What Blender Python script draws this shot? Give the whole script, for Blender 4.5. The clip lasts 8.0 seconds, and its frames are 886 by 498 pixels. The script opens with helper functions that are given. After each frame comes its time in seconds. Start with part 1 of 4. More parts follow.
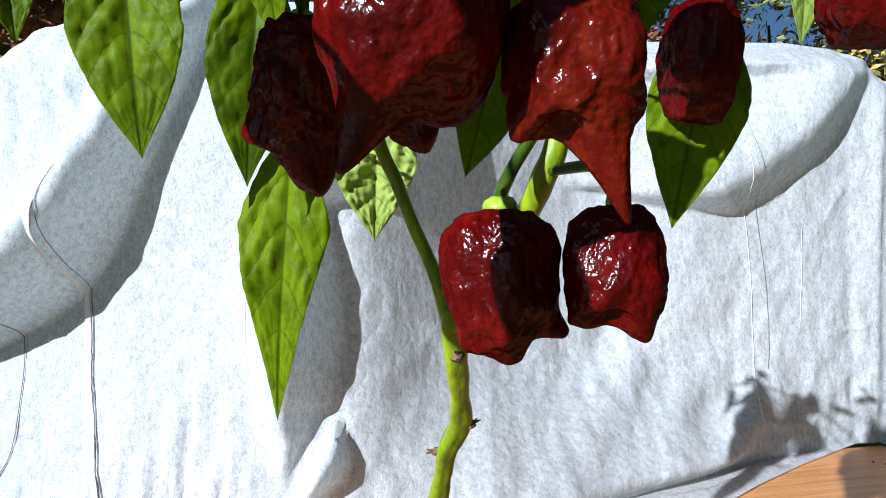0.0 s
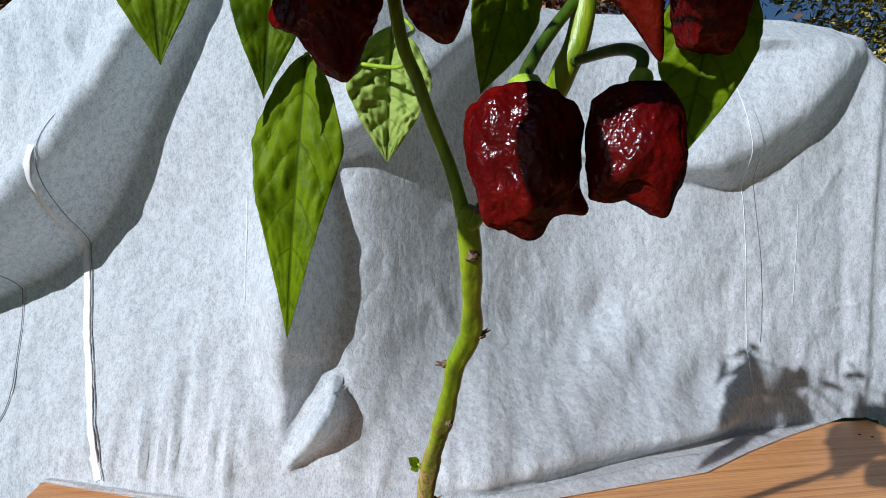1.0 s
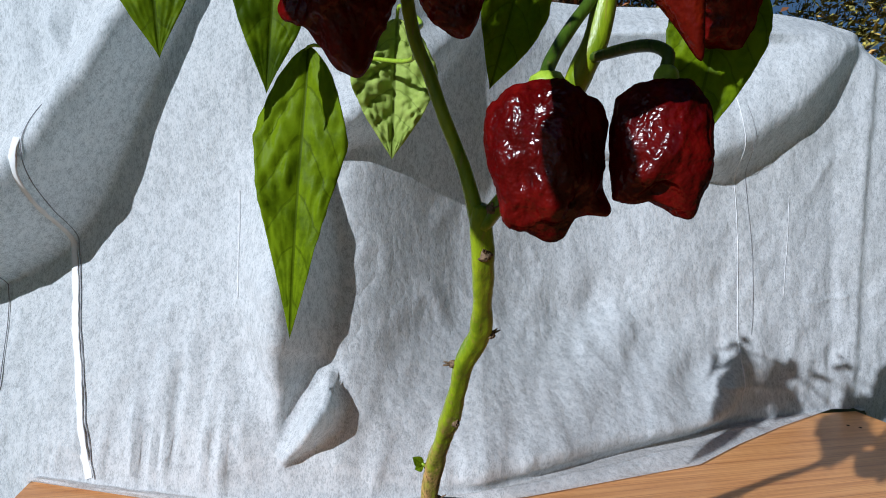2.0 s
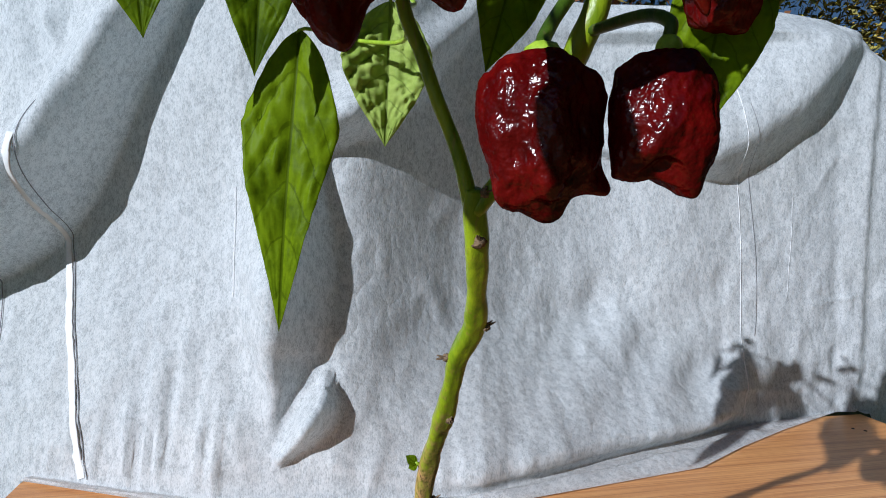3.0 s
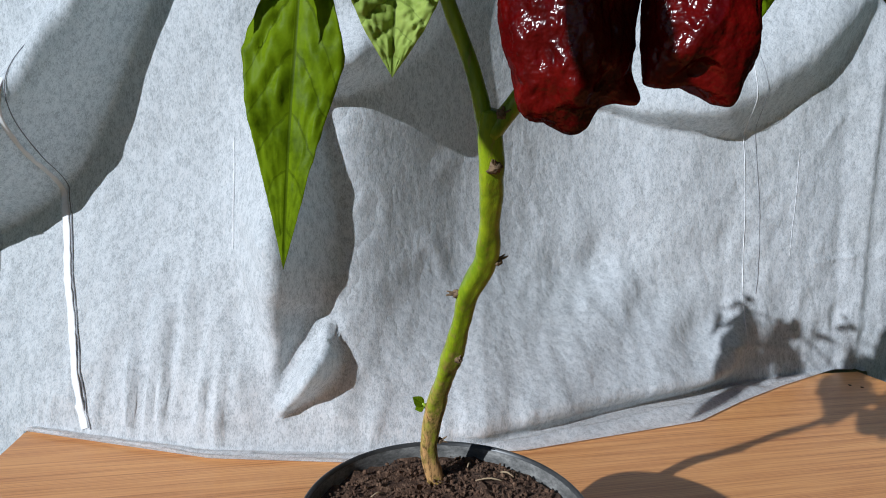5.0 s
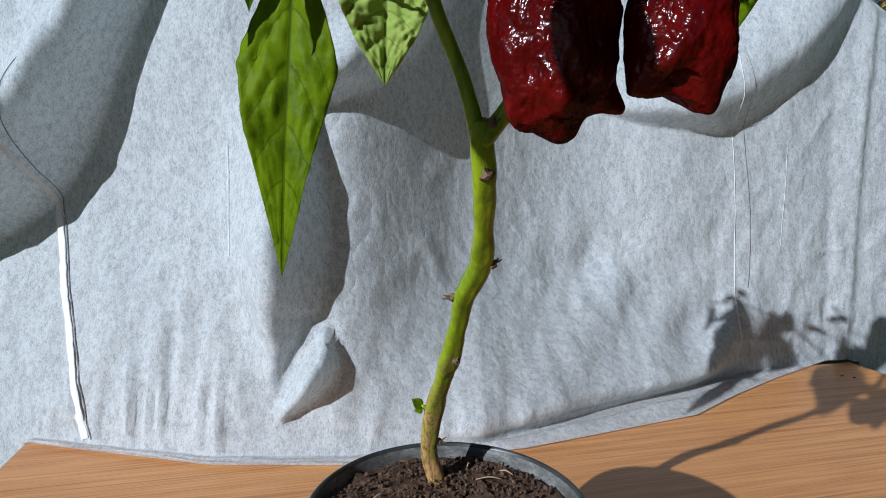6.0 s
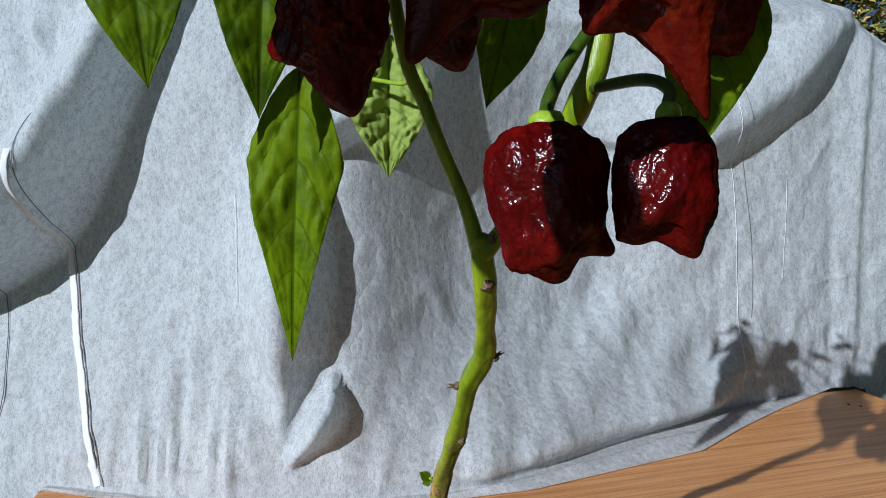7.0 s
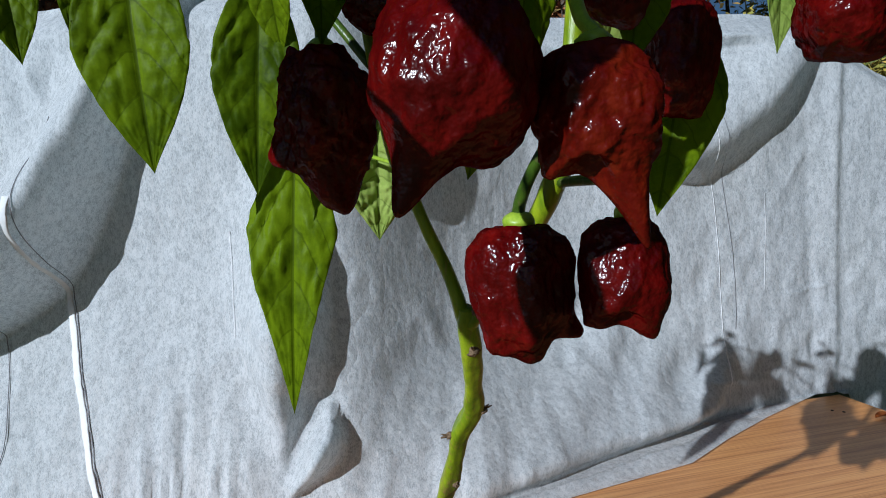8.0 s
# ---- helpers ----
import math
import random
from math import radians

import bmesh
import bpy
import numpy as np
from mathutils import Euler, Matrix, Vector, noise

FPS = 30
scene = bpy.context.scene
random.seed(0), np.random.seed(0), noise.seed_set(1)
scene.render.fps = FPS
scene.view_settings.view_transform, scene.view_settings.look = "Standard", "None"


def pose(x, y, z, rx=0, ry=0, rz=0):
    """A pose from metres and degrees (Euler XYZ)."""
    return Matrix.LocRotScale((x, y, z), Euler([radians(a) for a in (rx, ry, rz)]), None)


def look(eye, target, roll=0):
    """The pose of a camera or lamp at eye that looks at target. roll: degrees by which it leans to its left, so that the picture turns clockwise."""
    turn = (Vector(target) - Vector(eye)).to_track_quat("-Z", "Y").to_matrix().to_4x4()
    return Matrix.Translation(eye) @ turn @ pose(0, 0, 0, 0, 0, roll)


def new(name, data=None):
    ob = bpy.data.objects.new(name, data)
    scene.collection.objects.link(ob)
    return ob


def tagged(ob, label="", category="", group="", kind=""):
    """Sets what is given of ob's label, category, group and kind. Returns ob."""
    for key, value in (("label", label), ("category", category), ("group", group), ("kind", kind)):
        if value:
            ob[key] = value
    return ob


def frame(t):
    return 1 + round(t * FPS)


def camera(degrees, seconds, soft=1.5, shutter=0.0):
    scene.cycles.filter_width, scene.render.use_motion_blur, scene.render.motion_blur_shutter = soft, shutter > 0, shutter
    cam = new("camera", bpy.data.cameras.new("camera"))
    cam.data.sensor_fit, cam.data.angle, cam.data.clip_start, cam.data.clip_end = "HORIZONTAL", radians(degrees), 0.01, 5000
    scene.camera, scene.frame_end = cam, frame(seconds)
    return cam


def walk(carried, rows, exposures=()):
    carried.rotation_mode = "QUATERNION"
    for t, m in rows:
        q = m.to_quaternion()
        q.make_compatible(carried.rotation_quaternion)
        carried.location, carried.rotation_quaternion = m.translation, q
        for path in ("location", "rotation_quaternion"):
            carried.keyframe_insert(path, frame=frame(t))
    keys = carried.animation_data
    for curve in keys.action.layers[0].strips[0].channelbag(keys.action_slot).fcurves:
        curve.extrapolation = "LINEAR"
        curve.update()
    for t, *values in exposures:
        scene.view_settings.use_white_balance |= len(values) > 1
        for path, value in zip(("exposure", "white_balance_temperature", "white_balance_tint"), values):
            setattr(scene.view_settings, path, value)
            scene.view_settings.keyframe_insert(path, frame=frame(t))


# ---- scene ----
cam = camera(74.0, 8.0, 1.0)
PATH = [
    (0, (0.022, -0.011, 0.526), (-0.035, 1.986, 0.442), -0.2),
    (0.5, (0.015, -0.021, 0.492), (-0.023, 1.975, 0.374), 0.8),
    (1, (0.01, -0.019, 0.479), (-0.023, 1.977, 0.359), 1.2),
    (1.5, (-0.002, -0.02, 0.484), (-0.023, 1.976, 0.356), 1.2),
    (1.7, (-0.004, -0.017, 0.484), (0.007, 1.977, 0.335), 1.2),
    (3, (0.002, 0.001, 0.473), (0.006, 1.996, 0.337), 1.4),
    (3.5, (0.002, 0.013, 0.476), (0.012, 2.009, 0.337), 0.8),
    (4, (0.009, 0.022, 0.461), (0.026, 2.016, 0.307), 1.2),
    (4.5, (-0.004, 0.014, 0.455), (0.009, 2.008, 0.295), 1.9),
    (5, (-0.005, 0.011, 0.453), (0.01, 1.995, 0.199), 1.7),
    (5.2, (-0.005, 0.006, 0.449), (0.004, 1.99, 0.197), 1.2),
    (6.3, (-0.006, 0.001, 0.469), (0.031, 1.985, 0.217), 0.3),
    (6.5, (-0.004, -0.002, 0.486), (0.019, 1.983, 0.245), 0.4),
    (7, (-0.005, -0.006, 0.508), (0.013, 1.983, 0.297), -0.6),
    (7.5, (0.001, -0.012, 0.526), (0.043, 1.979, 0.342), -1.3),
    (8, (-0.002, -0.032, 0.547), (0.045, 1.958, 0.359), -2.4),
]
walk(cam, [(t, look(eye, target, roll)) for t, eye, target, roll in PATH],
     [(0.0, 0.90, 5450, 9), (0.2, 0.80, 5450, 9), (0.5, 0.50, 5450, 9), (1.0, 0.30, 5450, 9), (3.0, 0.25, 5450, 9), (5.0, 0.18, 5450, 8), (6.5, 0.06, 5350, 7), (7.0, 0.03, 5350, 7), (8.0, 0.02, 5350, 7)])

# ---------------------------------------------------------------- world, sun, exposure
SUN_DIR = Vector((1.58, 1.67, -1.0)).normalized()      # the way the light travels
world = bpy.data.worlds.new("sky_world")
scene.world = world
world.use_nodes = True
wn, wl = world.node_tree.nodes, world.node_tree.links
sky = wn.new("ShaderNodeTexSky")
sky.sky_type = "NISHITA"
sky.sun_disc = False
sky.ozone_density, sky.dust_density = 3.5, 0.4
sky.sun_elevation = math.asin(-SUN_DIR.z)
sky.sun_rotation = math.atan2(-SUN_DIR.x, -SUN_DIR.y)
wl.new(sky.outputs["Color"], wn["Background"].inputs["Color"])
wn["Background"].inputs["Strength"].default_value = 0.026
sun_data = bpy.data.lights.new("sun", "SUN")
sun_data.energy, sun_data.angle, sun_data.color = 4.2, radians(0.55), (1.0, 0.965, 0.91)
sun_ob = new("sun", sun_data)
sun_ob.matrix_world = look((-2, -3, 3), Vector((-2, -3, 3)) + SUN_DIR)


# ---------------------------------------------------------------- materials
def nodes_of(name):
    m = bpy.data.materials.new(name)
    m.use_nodes = True
    nt = m.node_tree
    return m, nt.nodes, nt.links, nt.nodes["Principled BSDF"]


def mapping(N, L, scale, coord="Object"):
    tc = N.new("ShaderNodeTexCoord")
    mp = N.new("ShaderNodeMapping")
    mp.inputs["Scale"].default_value = scale
    L.new(tc.outputs[coord], mp.inputs["Vector"])
    return mp.outputs["Vector"]


def noise_tex(N, L, vec, scale, detail=4.0, rough=0.6):
    n = N.new("ShaderNodeTexNoise")
    n.inputs["Scale"].default_value = scale
    n.inputs["Detail"].default_value = detail
    n.inputs["Roughness"].default_value = rough
    if vec:
        L.new(vec, n.inputs["Vector"])
    return n.outputs["Fac"]


def ramp(N, L, fac, stops):
    r = N.new("ShaderNodeValToRGB")
    e = r.color_ramp.elements
    while len(e) < len(stops):
        e.new(0.5)
    for el, (p, c) in zip(e, stops):
        el.position, el.color = p, (*c, 1.0)
    L.new(fac, r.inputs["Fac"])
    return r.outputs["Color"]


def bump(N, L, height, strength, dist, normal=None):
    b = N.new("ShaderNodeBump")
    b.inputs["Strength"].default_value = strength
    b.inputs["Distance"].default_value = dist
    L.new(height, b.inputs["Height"])
    if normal:
        L.new(normal, b.inputs["Normal"])
    return b.outputs["Normal"]


def mixc(N, L, fac, a, b, mode="MIX"):
    m = N.new("ShaderNodeMix")
    m.data_type, m.blend_type = "RGBA", mode
    for sock, v in ((m.inputs[0], fac), (m.inputs[6], a), (m.inputs[7], b)):
        if isinstance(v, (int, float)):
            sock.default_value = v
        elif isinstance(v, tuple):
            sock.default_value = (*v, 1.0)
        else:
            L.new(v, sock)
    return m.outputs[2]


def maths(N, L, op, a, b=0.0):
    m = N.new("ShaderNodeMath")
    m.operation = op
    for i, v in enumerate((a, b)):
        if isinstance(v, (int, float)):
            m.inputs[i].default_value = v
        else:
            L.new(v, m.inputs[i])
    return m.outputs[0]


def mat_plain(name, stops, scale=40.0, rough=0.6, bump_s=0.3, bump_d=0.001, stretch=(1, 1, 1), metal=0.0):
    m, N, L, P = nodes_of(name)
    v = mapping(N, L, stretch)
    big = noise_tex(N, L, v, scale, 5)
    fine = noise_tex(N, L, v, scale * 6, 3)
    f = maths(N, L, "ADD", maths(N, L, "MULTIPLY", big, 0.65), maths(N, L, "MULTIPLY", fine, 0.35))
    L.new(ramp(N, L, f, stops), P.inputs["Base Color"])
    P.inputs["Roughness"].default_value = rough
    P.inputs["Metallic"].default_value = metal
    L.new(bump(N, L, f, bump_s, bump_d), P.inputs["Normal"])
    return m


def mat_fleece():
    """White spun-bonded fleece: thin, matt, lets some light through, with clouds of denser fibre."""
    m, N, L, P = nodes_of("garden_fleece")
    v = mapping(N, L, (1, 1, 1))
    vs = mapping(N, L, (1, 1, 0.55))
    clouds = noise_tex(N, L, vs, 120, 5, 0.75)
    fibre = noise_tex(N, L, mapping(N, L, (1, 1, 0.35)), 620, 3, 0.7)
    broad = noise_tex(N, L, v, 5, 3, 0.5)
    f = maths(N, L, "ADD", maths(N, L, "MULTIPLY", clouds, 0.5), maths(N, L, "MULTIPLY", fibre, 0.5))
    col = ramp(N, L, f, [(0.40, (0.55, 0.57, 0.58)), (0.48, (0.76, 0.78, 0.79)), (0.56, (0.94, 0.945, 0.95))])
    col = mixc(N, L, 0.25, col, ramp(N, L, broad, [(0.35, (0.80, 0.82, 0.85)), (0.65, (0.97, 0.97, 0.96))]), "MULTIPLY")
    crumple = maths(N, L, "ABSOLUTE", maths(N, L, "SUBTRACT", noise_tex(N, L, mapping(N, L, (1, 1, 0.7)), 17, 3, 0.5), 0.5))
    nrm = bump(N, L, f, 0.8, 0.0017, bump(N, L, crumple, 0.8, 0.010))
    d = N.new("ShaderNodeBsdfDiffuse")
    t = N.new("ShaderNodeBsdfTranslucent")
    L.new(col, d.inputs["Color"])
    # blue tint in the translucent colour, imitating the cool tone of shaded cloth
    L.new(mixc(N, L, 1.0, col, (0.88, 0.975, 1.0), "MULTIPLY"), t.inputs["Color"])
    L.new(nrm, d.inputs["Normal"])
    mx = N.new("ShaderNodeMixShader")
    mx.inputs[0].default_value = 0.42
    L.new(d.outputs[0], mx.inputs[1])
    L.new(t.outputs[0], mx.inputs[2])
    L.new(mx.outputs[0], N["Material Output"].inputs["Surface"])
    return m


def mat_leaf(name, dark, light, under, gloss=0.45):
    """Leaf blade: blotched green, darker along the midrib and side veins, waxy, lets light through."""
    m, N, L, P = nodes_of(name)
    tc = N.new("ShaderNodeTexCoord")
    sep = N.new("ShaderNodeSeparateXYZ")
    L.new(tc.outputs["UV"], sep.inputs[0])
    u, vv = sep.outputs[0], sep.outputs[1]
    side = maths(N, L, "ABSOLUTE", maths(N, L, "SUBTRACT", vv, 0.5))
    # side veins arch towards the tip and wander a little
    wander = maths(N, L, "MULTIPLY", noise_tex(N, L, mapping(N, L, (1, 1, 1)), 55, 2), 0.5)
    arch = maths(N, L, "MULTIPLY", maths(N, L, "POWER", maths(N, L, "MULTIPLY", side, 2.0), 1.5), 1.7)
    phase = maths(N, L, "ADD", maths(N, L, "SUBTRACT", maths(N, L, "MULTIPLY", u, 5.5), arch), maths(N, L, "ADD", wander, 3.5))
    tri = maths(N, L, "ABSOLUTE", maths(N, L, "SUBTRACT", maths(N, L, "FRACT", phase), 0.5))
    vein = maths(N, L, "LESS_THAN", tri, 0.032)
    rib = maths(N, L, "LESS_THAN", side, 0.016)
    veins = maths(N, L, "MAXIMUM", maths(N, L, "MULTIPLY", vein, 0.7), rib)
    v = mapping(N, L, (1, 1, 1))
    blotch = noise_tex(N, L, v, 45, 4)
    cells = noise_tex(N, L, v, 420, 3)
    oi = N.new("ShaderNodeObjectInfo")
    f = maths(N, L, "ADD", maths(N, L, "MULTIPLY", blotch, 0.7), maths(N, L, "MULTIPLY", cells, 0.3))
    f = maths(N, L, "ADD", f, maths(N, L, "MULTIPLY", maths(N, L, "SUBTRACT", oi.outputs["Random"], 0.5), 0.16))
    col = ramp(N, L, f, [(0.34, dark), (0.62, light)])
    col = mixc(N, L, maths(N, L, "MULTIPLY", veins, 0.55), col, tuple(c * 0.5 for c in dark))
    L.new(col, P.inputs["Base Color"])
    P.inputs["Roughness"].default_value = gloss
    P.inputs["Specular IOR Level"].default_value = 0.06
    h = maths(N, L, "SUBTRACT", maths(N, L, "MULTIPLY", cells, 0.25), maths(N, L, "MULTIPLY", veins, 0.6))
    L.new(bump(N, L, h, 0.75, 0.0008), P.inputs["Normal"])
    t = N.new("ShaderNodeBsdfTranslucent")
    L.new(mixc(N, L, maths(N, L, "MULTIPLY", veins, 0.4), (*under,), tuple(c * 0.4 for c in under)), t.inputs["Color"])
    mx = N.new("ShaderNodeMixShader")
    mx.inputs[0].default_value = 0.38
    L.new(P.outputs[0], mx.inputs[1])
    L.new(t.outputs[0], mx.inputs[2])
    L.new(mx.outputs[0], N["Material Output"].inputs["Surface"])
    return m


def mat_pod(name, a, b, c):
    """Glossy wrinkled chilli skin."""
    m, N, L, P = nodes_of(name)
    v = mapping(N, L, (1, 1, 0.6))
    blotch = noise_tex(N, L, v, 60, 4, 0.6)
    streak = noise_tex(N, L, mapping(N, L, (1, 1, 0.25)), 260, 3)
    f = maths(N, L, "ADD", maths(N, L, "MULTIPLY", blotch, 0.75), maths(N, L, "MULTIPLY", streak, 0.25))
    L.new(ramp(N, L, f, [(0.32, a), (0.5, b), (0.68, c)]), P.inputs["Base Color"])
    P.inputs["Roughness"].default_value = 0.5
    P.inputs["Specular IOR Level"].default_value = 0.0
    pim = noise_tex(N, L, mapping(N, L, (1, 1, 1)), 430, 1, 0.4)
    n1 = bump(N, L, noise_tex(N, L, mapping(N, L, (1, 1, 0.85)), 120, 2, 0.5), 0.28, 0.0022)
    n2 = bump(N, L, pim, 0.7, 0.0010, n1)
    L.new(n2, P.inputs["Normal"])
    g = N.new("ShaderNodeBsdfGlossy")
    g.inputs["Roughness"].default_value = 0.18
    g.inputs["Color"].default_value = (1, 0.97, 0.95, 1)
    L.new(n2, g.inputs["Normal"])
    mx = N.new("ShaderNodeMixShader")
    mx.inputs[0].default_value = 0.022
    L.new(P.outputs[0], mx.inputs[1])
    L.new(g.outputs[0], mx.inputs[2])
    L.new(mx.outputs[0], N["Material Output"].inputs["Surface"])
    return m


def mat_stem(name, low, high, z0, z1, brown):
    """Green stem that turns corky towards its woody foot."""
    m, N, L, P = nodes_of(name)
    tc = N.new("ShaderNodeTexCoord")
    sep = N.new("ShaderNodeSeparateXYZ")
    L.new(tc.outputs["Object"], sep.inputs[0])
    v = mapping(N, L, (1, 1, 0.3))
    blotch = noise_tex(N, L, v, 130, 4, 0.65)
    fine = noise_tex(N, L, mapping(N, L, (1, 1, 0.22)), 480, 4, 0.7)
    t = maths(N, L, "DIVIDE", maths(N, L, "SUBTRACT", sep.outputs[2], z0), z1 - z0)
    t = maths(N, L, "ADD", t, maths(N, L, "MULTIPLY", maths(N, L, "SUBTRACT", blotch, 0.5), 2.4))
    green = ramp(N, L, blotch, [(0.3, low), (0.7, high)])
    streak = noise_tex(N, L, mapping(N, L, (1, 1, 0.10)), 420, 3, 0.6)
    green = mixc(N, L, maths(N, L, "MULTIPLY", maths(N, L, "GREATER_THAN", streak, 0.62), 0.35), green, tuple(x * 0.5 for x in brown))
    bark = ramp(N, L, fine, [(0.36, tuple(x * 0.22 for x in brown)), (0.55, brown)])
    mixer = N.new("ShaderNodeClamp")
    L.new(t, mixer.inputs["Value"])
    L.new(mixc(N, L, mixer.outputs[0], bark, green), P.inputs["Base Color"])
    P.inputs["Roughness"].default_value = 0.33
    P.inputs["Specular IOR Level"].default_value = 0.4
    L.new(bump(N, L, fine, 0.5, 0.0008), P.inputs["Normal"])
    P.inputs["Subsurface Weight"].default_value = 0.0
    return m


def mat_wood():
    """Varnished softwood tabletop with straight grain along its length."""
    m, N, L, P = nodes_of("varnished_wood")
    v = mapping(N, L, (0.7, 16, 16))
    grain = noise_tex(N, L, v, 7, 6, 0.62)
    lines = noise_tex(N, L, mapping(N, L, (0.25, 110, 110)), 5, 4, 0.8)
    warm = noise_tex(N, L, mapping(N, L, (1, 1, 1)), 3, 3)
    f = maths(N, L, "ADD", maths(N, L, "MULTIPLY", grain, 0.35), maths(N, L, "MULTIPLY", lines, 0.65))
    col = ramp(N, L, f, [(0.36, (0.33, 0.10, 0.024)), (0.45, (0.60, 0.25, 0.075)), (0.55, (0.76, 0.365, 0.125)), (0.68, (0.86, 0.46, 0.17))])
    col = mixc(N, L, 0.35, col, ramp(N, L, warm, [(0.35, (0.85, 0.80, 0.74)), (0.65, (1, 1, 1))]), "MULTIPLY")
    L.new(col, P.inputs["Base Color"])
    P.inputs["Roughness"].default_value = 0.42
    L.new(bump(N, L, f, 0.35, 0.001), P.inputs["Normal"])
    return m


FLEECE = mat_fleece()
LEAF = mat_leaf("pepper_leaf", (0.052, 0.088, 0.0006), (0.190, 0.275, 0.001), (0.34, 0.46, 0.002))
LEAF_PALE = mat_leaf("pale_pepper_leaf", (0.24, 0.34, 0.05), (0.45, 0.55, 0.13), (0.50, 0.62, 0.10))
POD = mat_pod("brown_red_pod_skin", (0.024, 0.0006, 0.0006), (0.066, 0.0012, 0.0012), (0.135, 0.0034, 0.0022))
POD_ORANGE = mat_pod("ripening_pod_skin", (0.034, 0.0012, 0.001), (0.090, 0.0040, 0.0014), (0.180, 0.016, 0.003))
STEM = mat_stem("stem_bark", (0.12, 0.20, 0.002), (0.34, 0.42, 0.006), 0.226, 0.345, (0.60, 0.34, 0.13))
# stem green darkened in its colour to imitate shade under pods and crown
BRANCH_SHADED = mat_stem("shaded_green_branch", (0.030, 0.060, 0.004), (0.075, 0.13, 0.008), -1.0, -0.6, (0.3, 0.22, 0.1))
CALYX = mat_plain("calyx_green", [(0.35, (0.20, 0.33, 0.012)), (0.65, (0.42, 0.56, 0.04))], 120, 0.4, 0.3, 0.0005)
SCAR = mat_plain("dry_scar", [(0.35, (0.07, 0.04, 0.02)), (0.65, (0.26, 0.17, 0.09))], 500, 0.8, 0.6, 0.0006)
WOOD = mat_wood()
HOLE = mat_plain("hole_dark", [(0.3, (0.010, 0.006, 0.004)), (0.7, (0.03, 0.018, 0.010))], 300, 0.9)
POT = mat_plain("black_plastic", [(0.35, (0.020, 0.020, 0.021)), (0.65, (0.060, 0.059, 0.057))], 40, 0.4, 0.2, 0.0006)
# paler copy of the pot's plastic: sunlight on the inner wall, put into the colour
POT_SUNLIT = mat_plain("sunlit_plastic", [(0.35, (0.05, 0.048, 0.044)), (0.5, (0.13, 0.125, 0.115)), (0.65, (0.26, 0.25, 0.23))], 55, 0.6, 0.3, 0.0006, (1, 1, 2.0))
SOIL = mat_plain("potting_soil", [(0.34, (0.022, 0.010, 0.005)), (0.5, (0.10, 0.050, 0.026)), (0.66, (0.25, 0.15, 0.09))], 160, 0.95, 0.9, 0.004)
STRAW = mat_plain("dry_straw", [(0.3, (0.25, 0.17, 0.09)), (0.7, (0.48, 0.36, 0.22))], 200, 0.7)
TAPE = mat_plain("white_seam_tape", [(0.3, (0.74, 0.74, 0.73)), (0.7, (0.90, 0.90, 0.89))], 90, 0.6, 0.4, 0.001)
THREAD = mat_plain("white_thread", [(0.3, (0.80, 0.80, 0.80)), (0.7, (0.93, 0.93, 0.93))], 400, 0.5)
THREAD_AND_SHADE = mat_plain("grey_thread_and_fold_shade", [(0.3, (0.13, 0.13, 0.14)), (0.7, (0.25, 0.25, 0.27))], 400, 0.6)
GRASS = mat_plain("lawn_ground", [(0.3, (0.030, 0.045, 0.012)), (0.5, (0.06, 0.085, 0.022)), (0.7, (0.14, 0.12, 0.045))], 6, 0.95, 0.8, 0.02)
TRUNK = mat_plain("tree_bark", [(0.3, (0.05, 0.035, 0.025)), (0.7, (0.16, 0.12, 0.09))], 30, 0.9, 0.8, 0.01, (1, 1, 0.25))


def mat_foliage(name, stops):
    m, N, L, P = nodes_of(name)
    g = N.new("ShaderNodeNewGeometry")
    L.new(ramp(N, L, g.outputs["Random Per Island"], stops), P.inputs["Base Color"])
    P.inputs["Roughness"].default_value = 0.6
    return m


FOL_YELLOW = mat_foliage("autumn_yellow_foliage", [(0.0, (0.16, 0.15, 0.03)), (0.4, (0.42, 0.34, 0.06)), (0.8, (0.62, 0.50, 0.09)), (1.0, (0.60, 0.36, 0.10))])
FOL_RED = mat_foliage("autumn_red_foliage", [(0.0, (0.07, 0.04, 0.02)), (0.4, (0.24, 0.09, 0.03)), (0.8, (0.40, 0.16, 0.06)), (1.0, (0.30, 0.24, 0.06))])
FOL_GREEN = mat_foliage("late_green_foliage", [(0.0, (0.05, 0.07, 0.015)), (0.5, (0.17, 0.19, 0.035)), (1.0, (0.38, 0.34, 0.06))])


# ---------------------------------------------------------------- mesh helpers
def mesh_ob(name, bm, material, smooth=True):
    me = bpy.data.meshes.new(name)
    bm.normal_update()
    bm.to_mesh(me)
    bm.free()
    me.materials.append(material)
    for p in me.polygons:
        p.use_smooth = smooth
    return new(name, me)


def part(name, bm, material, parent, label="", smooth=True):
    ob = mesh_ob(name, bm, material, smooth)
    ob.parent = parent
    ob.matrix_parent_inverse = parent.matrix_world.inverted()
    if label:
        ob["label"] = label
    return ob


def thing(name, place, label, category, group="", kind=""):
    ob = new(name)
    ob.empty_display_size = 0.02
    ob.location = place
    bpy.context.view_layer.update()
    return tagged(ob, label, category, group, kind)


